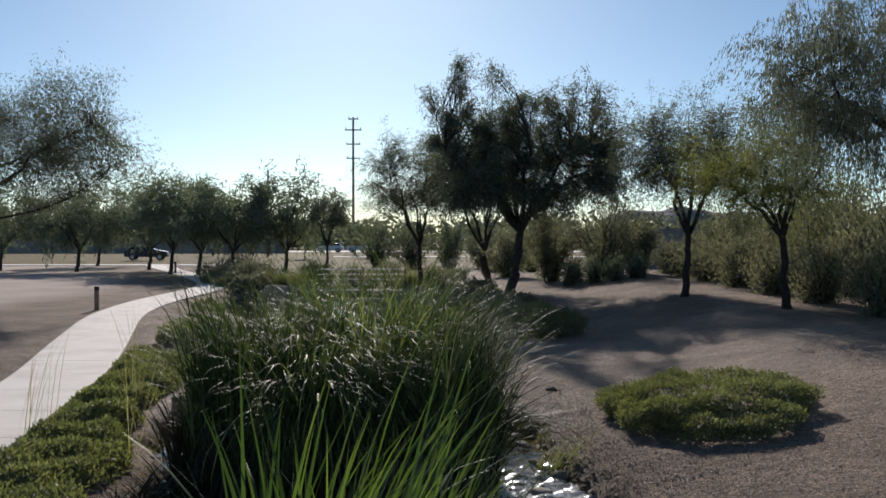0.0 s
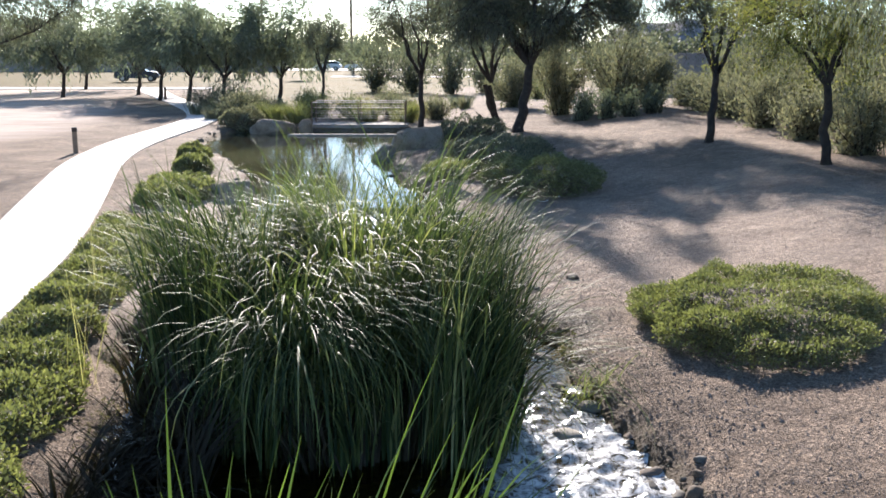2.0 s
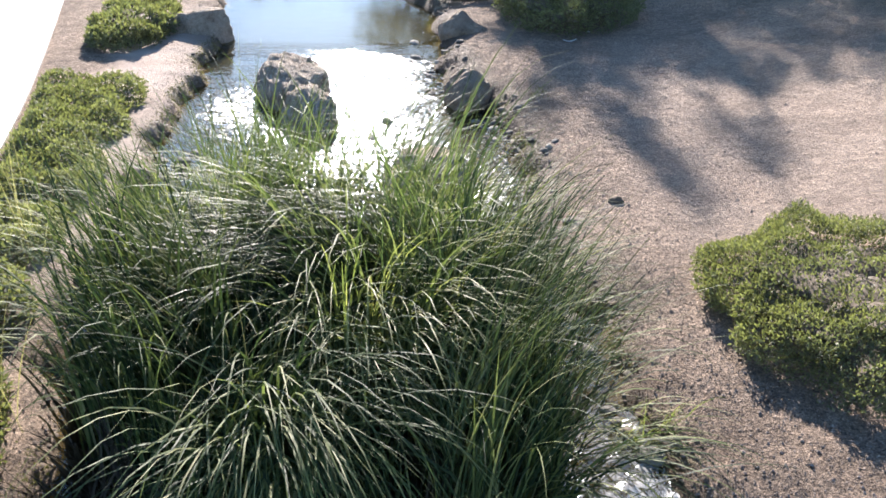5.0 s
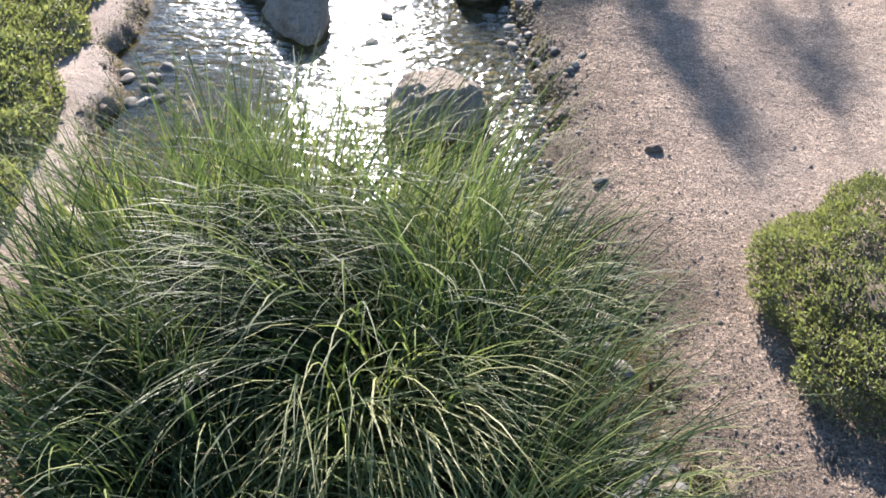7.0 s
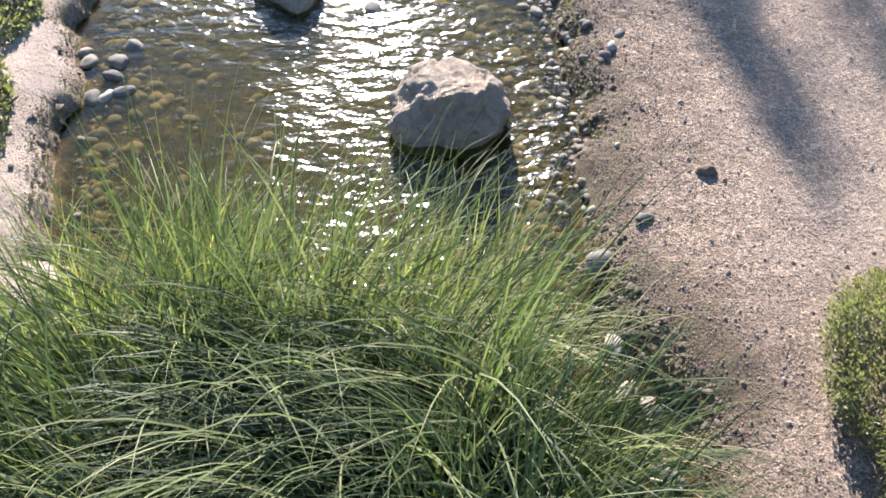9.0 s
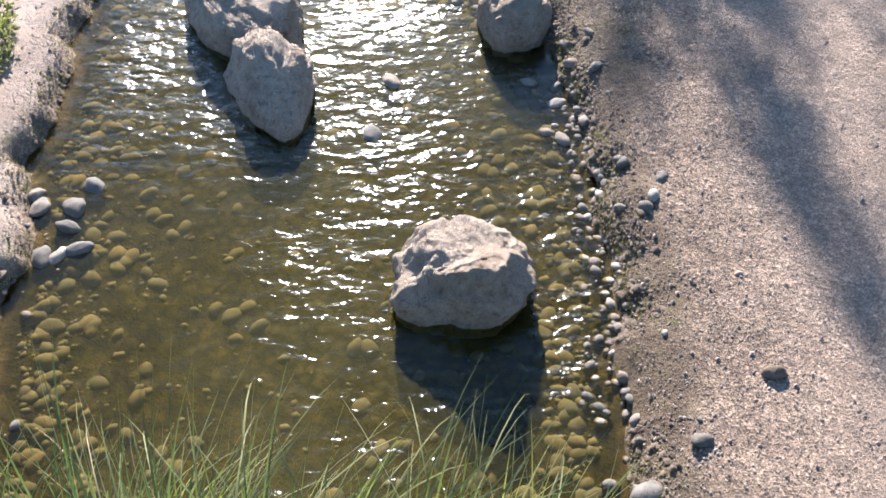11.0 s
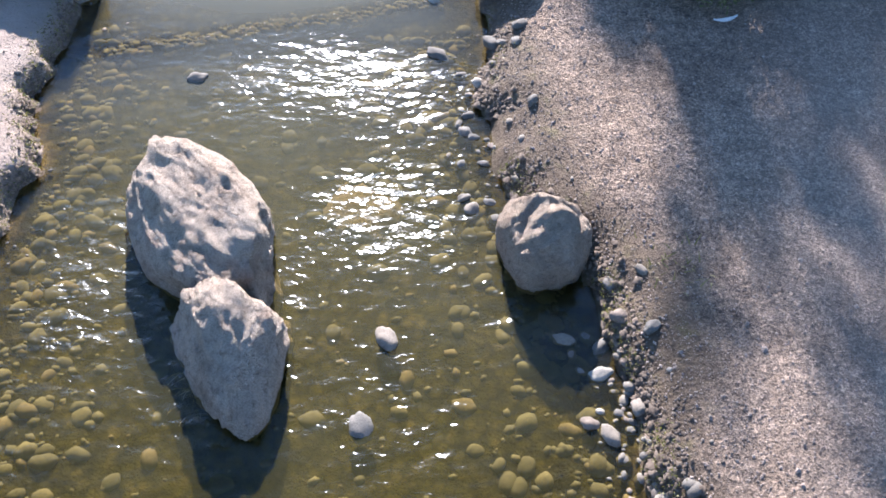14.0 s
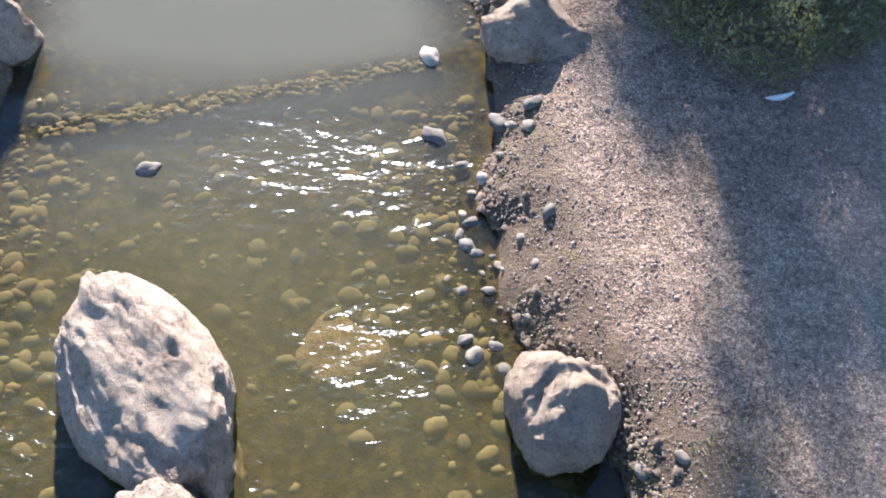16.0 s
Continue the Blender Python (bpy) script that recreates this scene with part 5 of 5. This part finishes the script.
# ---- thicket and tall shrubs ----
def tall_shrub(at, r, h, n, seed, mat, label, size=0.13, group="thicket"):
    """Many stems from one foot, leaves in uneven plumes."""
    rng = np.random.default_rng(seed)
    foot = np.array([*at, on_land(*at) - 0.03])
    ob = thing("tall_shrub", tuple(foot), label, "shrub", group)
    g, lp, way = Gather(), [], []
    stems = 26
    for _ in range(stems):
        a, u = rng.uniform(0, 6.283), rng.uniform(0.15, 1)
        tip = np.array([math.cos(a) * r * u, math.sin(a) * r * u, h * (1.05 - 0.45 * u ** 2) * rng.uniform(0.75, 1.1)])
        p = bend((rng.normal(0, 0.15), rng.normal(0, 0.15), 0), tip, rng, 0.14, 6)
        g.add(*tube(p, np.linspace(0.03, 0.006, 6), 4))
        m = n // stems
        w = rng.uniform(0.08, 1.05, m)
        base = np.stack([np.interp(w, np.linspace(0, 1, 6), p[:, i]) for i in range(3)], 1)
        lp.append(base + rng.normal(0, 0.17, (m, 3)) * (0.5 + r * 0.4))
        way.append(rng.normal(0, 0.6, (m, 3)) + np.array([0, 0, 0.5]) + (tip - p[0]) / h * 0.5)
    lp, way = np.concatenate(lp), np.concatenate(way)
    lp[:, 2] = np.maximum(lp[:, 2], 0.03)
    v, q = leaves(lp, way, size * rng.uniform(0.6, 1.5, len(lp)), size * 0.28 * rng.uniform(0.7, 1.4, len(lp)), rng)
    part("stem_clump", g.mesh("stem_clump"), BARK, ob)
    part("foliage", fast_mesh("foliage", v, q), mat, ob)


rng = np.random.default_rng(77)
for k in range(20):
    u = k / 19
    x, y = 9.8 + 1.2 * math.sin(k * 2.1) + 1.2 * u + (k % 3) * 1.6, 21.5 + 27 * u
    tall_shrub((x, y), 1.5 + 0.3 * math.sin(k * 1.7), (1.5, 2.0, 2.6)[k % 3] + 0.3 * math.sin(k), 5000, 200 + k, (OLIVE, OLIVE, YELLOWED)[(k * 5) % 3 if k % 4 else 0], "grey-green desert shrub in a dense thicket", 0.134)
for k in range(13):
    u = k / 12
    tall_shrub((14.5 + 2.2 * math.sin(k * 2.3) + 3 * u, 21 + 30 * u), 2.3, 3.4 + 0.6 * math.sin(k * 1.9), 3700, 260 + k, (MESQUITE, OLIVE, OLIVE, YELLOWED)[k % 4], "tall dark shrub at the back of the thicket", 0.21)
for x, y, r, h, s in [(7.6, 45.0, 2.1, 3.9, 302), (5.2, 46.5, 1.5, 3.1, 301), (3.6, 53, 1.6, 2.4, 304), (9.2, 46.5, 1.4, 2.4, 303)]:
    tall_shrub((x, y), r, h, 7000, s, OLIVE, "large olive bushy shrub beyond the gravel path", 0.17, "bushes by the path")
for k, (x, y) in enumerate([(-2.5, 78), (0.5, 76), (3.2, 79), (6.0, 77), (-5.5, 80), (9.0, 80), (12.5, 78)]):
    tall_shrub((x, y), 2.2, 3.1 + 0.6 * math.sin(k * 2.2), 2600, 380 + k, MESQUITE, "grey-green shrub in a hedge beyond the field", 0.3, "far hedge")
for k, (x, y) in enumerate([(5.6, 42.4), (6.5, 41.4), (7.3, 40.9), (6.0, 43.6), (8.3, 41.6)]):
    tall_shrub((x, y), 0.62, 1.0, 1500, 320 + k, HAZY, "grey feathery shrub beside the gravel path", 0.13, "bushes by the path")
for k, (x, y, r, h) in enumerate([(-4.5, 49, 0.9, 0.9), (-2.6, 49.5, 1.0, 0.9), (-0.4, 48.5, 0.9, 1.0), (-6.5, 50, 1.1, 1.0), (-9, 49, 1.1, 1.3), (-11.5, 55, 1.2, 1.4), (-7, 54, 1.2, 1.1), (-3, 56, 1.3, 1.0), (3.5, 64, 1.6, 1.1), (6, 66, 1.6, 1.1), (-9.6, 47, 0.9, 1.3), (-13.5, 57.5, 1.3, 1.2)]):
    tall_shrub((x, y), r, h, 1900, 340 + k, (OLIVE, COVER)[k % 3 == 0], "grey-green shrub in the planting behind the pond", 0.15, "planting behind the pond")
rng = np.random.default_rng(404)
for k in range(26):
    x, y = rng.uniform(-13, 1.5), rng.uniform(47.5, 60)
    raise_reeds(reed_bed("grass_tussock", 260, (x - 0.35, x + 0.35, y - 0.35, y + 0.35), rng.uniform(0.7, 1.2), (OLIVE, STRAW, HAZY)[k % 3], "feathery grass tussock in the planting behind the pond", 410 + k, wind=(0, 0), spread_out=1.3, width=0.024, curl=(0.3, 1.3), lean=0.25, per=90), k=5, category="grass", group="grasses behind the pond")
for k, (x, y) in enumerate([(-7.9, 46.5), (-6.6, 46.0), (-3.6, 47.2), (-2.0, 46.8), (-10.4, 52)]):
    raise_reeds(reed_bed("grass_clump", 420, (x - 0.4, x + 0.4, y - 0.4, y + 0.4), 1.35, COVER, "tall tufted ornamental grass behind the pond", 360 + k, wind=(0, 0), spread_out=1.2, width=0.022, curl=(0.3, 1.2), lean=0.2), category="grass", group="grasses behind the pond")


# ---- bollards and footbridge ----
def bollard(at, label):
    ob = thing("bollard", (at[0], at[1], on_land(*at)), label, "bollard", "bollards along the path")
    ob.rotation_euler = (0, 0, radians(12))
    part("post", box(bmesh.new(), -0.075, 0.075, -0.075, 0.075, -0.1, 0.68, 0.012), WOOD, ob)
    bm = box(bmesh.new(), -0.079, 0.079, -0.079, 0.079, 0.68, 0.82, 0.02)
    part("cap", bm, WOOD_DARK, ob, "dark chamfered cap")


bollard((-11.85, 33.1), "square weathered timber bollard with a dark cap")
bollard((-18.4, 66.5), "distant weathered timber bollard by the path's end")


def footbridge():
    ob = thing("footbridge", (-3.8, 45.1, 0), "low concrete footbridge with a steel pipe railing", "footbridge")
    part("deck", box(bmesh.new(), -2.25, 2.15, -0.1, 1.5, -0.25, 0.02, 0.02), SHADED_CONCRETE, ob)
    part("abutment", box(bmesh.new(), -2.5, 2.4, -0.02, 1.4, -0.75, -0.25, 0.02), SHADED_CONCRETE, ob)
    for side, y in (("front", 0.0), ("back", 1.42)):
        rail = part("railing", rod(bmesh.new(), (-2.1, y, 0.98), (2.0, y, 0.98), 0.019), STEEL, ob)
        for z in (0.3, 0.52, 0.75):
            part("rail", rod(bmesh.new(), (-2.1, y, z), (2.0, y, z), 0.011), STEEL, rail)
        for x in (-2.1, -0.05, 2.0):
            part("post", rod(bmesh.new(), (x, y, 0.0), (x, y, 1.0), 0.03), WOOD, rail)
    return ob


footbridge()
bm = box(bmesh.new(), -6.6, -1.3, 42.6, 42.85, -0.55, -0.2, 0.03)
tagged(part("stone_ledge", bm, SHADED_CONCRETE), "low concrete ledge across the pond's end", "ledge")


# ---- far road, wall, cars, poles ----
def strip(name, x0, x1, y0, y1, z, mat, label, category):
    bm = box(bmesh.new(), x0, x1, y0, y1, -0.3, z, 0.02)
    return tagged(part(name, bm, mat), label, category, kind="structure")


strip("sidewalk", -120, -20, 84, 87, 0.06, CONCRETE, "pale concrete walk beyond the dirt field", "sidewalk")
strip("road", -400, 400, 160, 176, 0.05, CONCRETE, "bright sunlit road beyond the field", "road")
strip("parking_road", -14, 40, 122, 126, 0.04, CONCRETE, "pale drive across the straw field", "road")


def block_wall(x0, y0, x1, y1, h, label):
    ob = thing("block_wall", (x0, y0, 0), label, "wall", kind="structure")
    d = Vector((x1 - x0, y1 - y0))
    ob.rotation_euler = (0, 0, math.atan2(d.y, d.x))
    part("wall", box(bmesh.new(), 0, d.length, -0.1, 0.1, -0.2, h, 0.01), BLOCK, ob)
    part("coping", box(bmesh.new(), -0.02, d.length + 0.02, -0.14, 0.14, h, h + 0.08, 0.01), BLOCK, ob)
    for s in np.arange(0, d.length, 6.0):
        part("pier", box(bmesh.new(), s - 0.2, s + 0.2, -0.2, 0.2, -0.2, h + 0.15, 0.01), BLOCK, ob)


block_wall(-110, 150, -24, 150, 2.0, "long grey block wall behind the straw field")
block_wall(13, 62, 34, 52, 3.0, "dark grey block wall behind the thicket")


def car(at, turn, paint, label):
    ob = thing("car", (*at, 0.06), label, "car", "parked cars")
    ob.rotation_euler = (0, 0, radians(turn))
    prof = [(-2.2, 0.35), (-2.25, 0.75), (-2.1, 1.0), (-1.2, 1.08), (1.3, 1.05), (2.1, 0.92), (2.25, 0.65), (2.2, 0.35)]
    roof = [(-2.0, 1.0), (-1.6, 1.36), (-1.2, 1.45), (0.1, 1.44), (0.45, 1.36), (1.15, 1.03)]

    def loft(points, half, top_half):
        bm = bmesh.new()
        zs = [p[1] for p in points]
        lo, hi = min(zs), max(zs)
        rings = []
        for s in (-1, 1):
            rings.append([bm.verts.new((x, s * (half + (top_half - half) * (z - lo) / (hi - lo)), z)) for x, z in points])
        bm.faces.new(rings[0])
        bm.faces.new(rings[1][::-1])
        k = len(points)
        for i in range(k):
            bm.faces.new((rings[0][i], rings[0][(i + 1) % k], rings[1][(i + 1) % k], rings[1][i]))
        bmesh.ops.bevel(bm, geom=list(bm.edges), offset=0.06, segments=2, affect="EDGES")
        return bm

    body = part("body", loft(prof, 0.9, 0.86), paint, ob)
    part("cabin", loft(roof, 0.82, 0.62), DARK_GLASS, ob, "dark tinted windows")
    part("roof", box(bmesh.new(), -1.35, 0.3, -0.6, 0.6, 1.42, 1.49, 0.03), paint, ob)
    for x in (-1.38, 1.4):
        for s in (-1, 1):
            w = part("wheel", rod(bmesh.new(), (x, s * 0.72, 0.34), (x, s * 0.93, 0.34), 0.34, 20), TYRE, ob)
            part("rim", rod(bmesh.new(), (x, s * 0.9, 0.34), (x, s * 0.945, 0.34), 0.2, 14), SILVER, w)
    return ob


car((-31.5, 103.0), 8, NAVY, "dark blue estate car parked beyond the dirt field")
for k, (x, y, m, t) in enumerate([(-18.5, 158, SILVER, "silver"), (-13.5, 158, WHITE_PAINT, "white"), (-28, 158, SILVER, "silver"), (16, 158, NAVY, "dark")]):
    car((x, y), 178, m, t + " car parked along the distant road")


def pole(at, h, arms, label, r=0.2):
    ob = thing("utility_pole", (*at, 0), label, "utility pole", "utility poles")
    part("mast", rod(bmesh.new(), (0, 0, -0.3), (0, 0, h), r, 12, r * 0.6), POLE, ob)
    for z, half in arms:
        arm = part("crossarm", box(bmesh.new(), -half, half, -0.08, 0.08, z - 0.1, z + 0.1, 0.02), POLE, ob)
        for s in (-0.9, 0.9):
            part("insulator", rod(bmesh.new(), (s * half, 0, z + 0.1), (s * half, 0, z + 0.45), 0.07, 8), STEEL, arm)


pole((-16.5, 178), 24.5, [(24.2, 0.9), (22.2, 1.5), (19.6, 1.3), (17.0, 1.2)], "tall brown utility pole with crossarms", 0.28)
pole((-22.6, 125), 11.0, [], "plain wooden pole behind the trees", 0.2)
for k, (x, y) in enumerate([(-12, 172), (-3, 172), (9, 172), (23, 180), (-40, 172)]):
    pole((x, y), 5.5 + k % 3, [], "slim pole beside the distant road", 0.09)


def far_trees():
    """The wooded skyline beyond the road."""
    rng = np.random.default_rng(91)
    lp = []
    for _ in range(280):
        x, y = rng.uniform(-190, 190), rng.uniform(185, 240)
        r, h = rng.uniform(2.4, 5.0), rng.uniform(4.0, 8.5)
        m = 150
        d = rng.normal(0, 1, (m, 3))
        d /= np.linalg.norm(d, axis=1)[:, None]
        lp.append(np.array([x, y, h * 0.55]) + d * np.array([r, r, h * 0.5]) * rng.uniform(0.5, 1.05, (m, 1)))
    lp = np.concatenate(lp)
    v, q = leaves(lp, rng.normal(0, 1, lp.shape), rng.uniform(0.7, 1.5, len(lp)), rng.uniform(0.5, 0.9, len(lp)), rng)
    tagged(part("distant_trees", fast_mesh("distant_trees", v, q), MESQUITE), "hazy green line of distant trees", "trees", kind="stuff")


far_trees()


def hill(x0, x1, y, h, seed, label):
    rng = np.random.default_rng(seed)
    n = 60
    xs = np.linspace(x0, x1, n)
    t = np.linspace(0, 1, n)
    ridge = h * np.clip(np.minimum(t, 1 - t) * 5, 0, 1) ** 0.8 * (0.8 + 0.3 * rough_noise(xs, xs * 0 + seed, (x1 - x0) / 9))
    v = [(x, y + o, z) for x, r in zip(xs, ridge) for o, z in ((-h * 2.5, -1.0), (-h * 0.7, r * 0.55), (0, r), (h * 2.5, -1.0))]
    q = [(i * 4 + j, (i + 1) * 4 + j, (i + 1) * 4 + j + 1, i * 4 + j + 1) for i in range(n - 1) for j in range(3)]
    tagged(part("backdrop", fast_mesh("backdrop", v, q), HILL), label, "hill", kind="structure")


hill(-10, 160, 1500, 26, 3, "flat-topped distant desert hill")
hill(380, 900, 2600, 80, 7, "pale distant desert mountain")
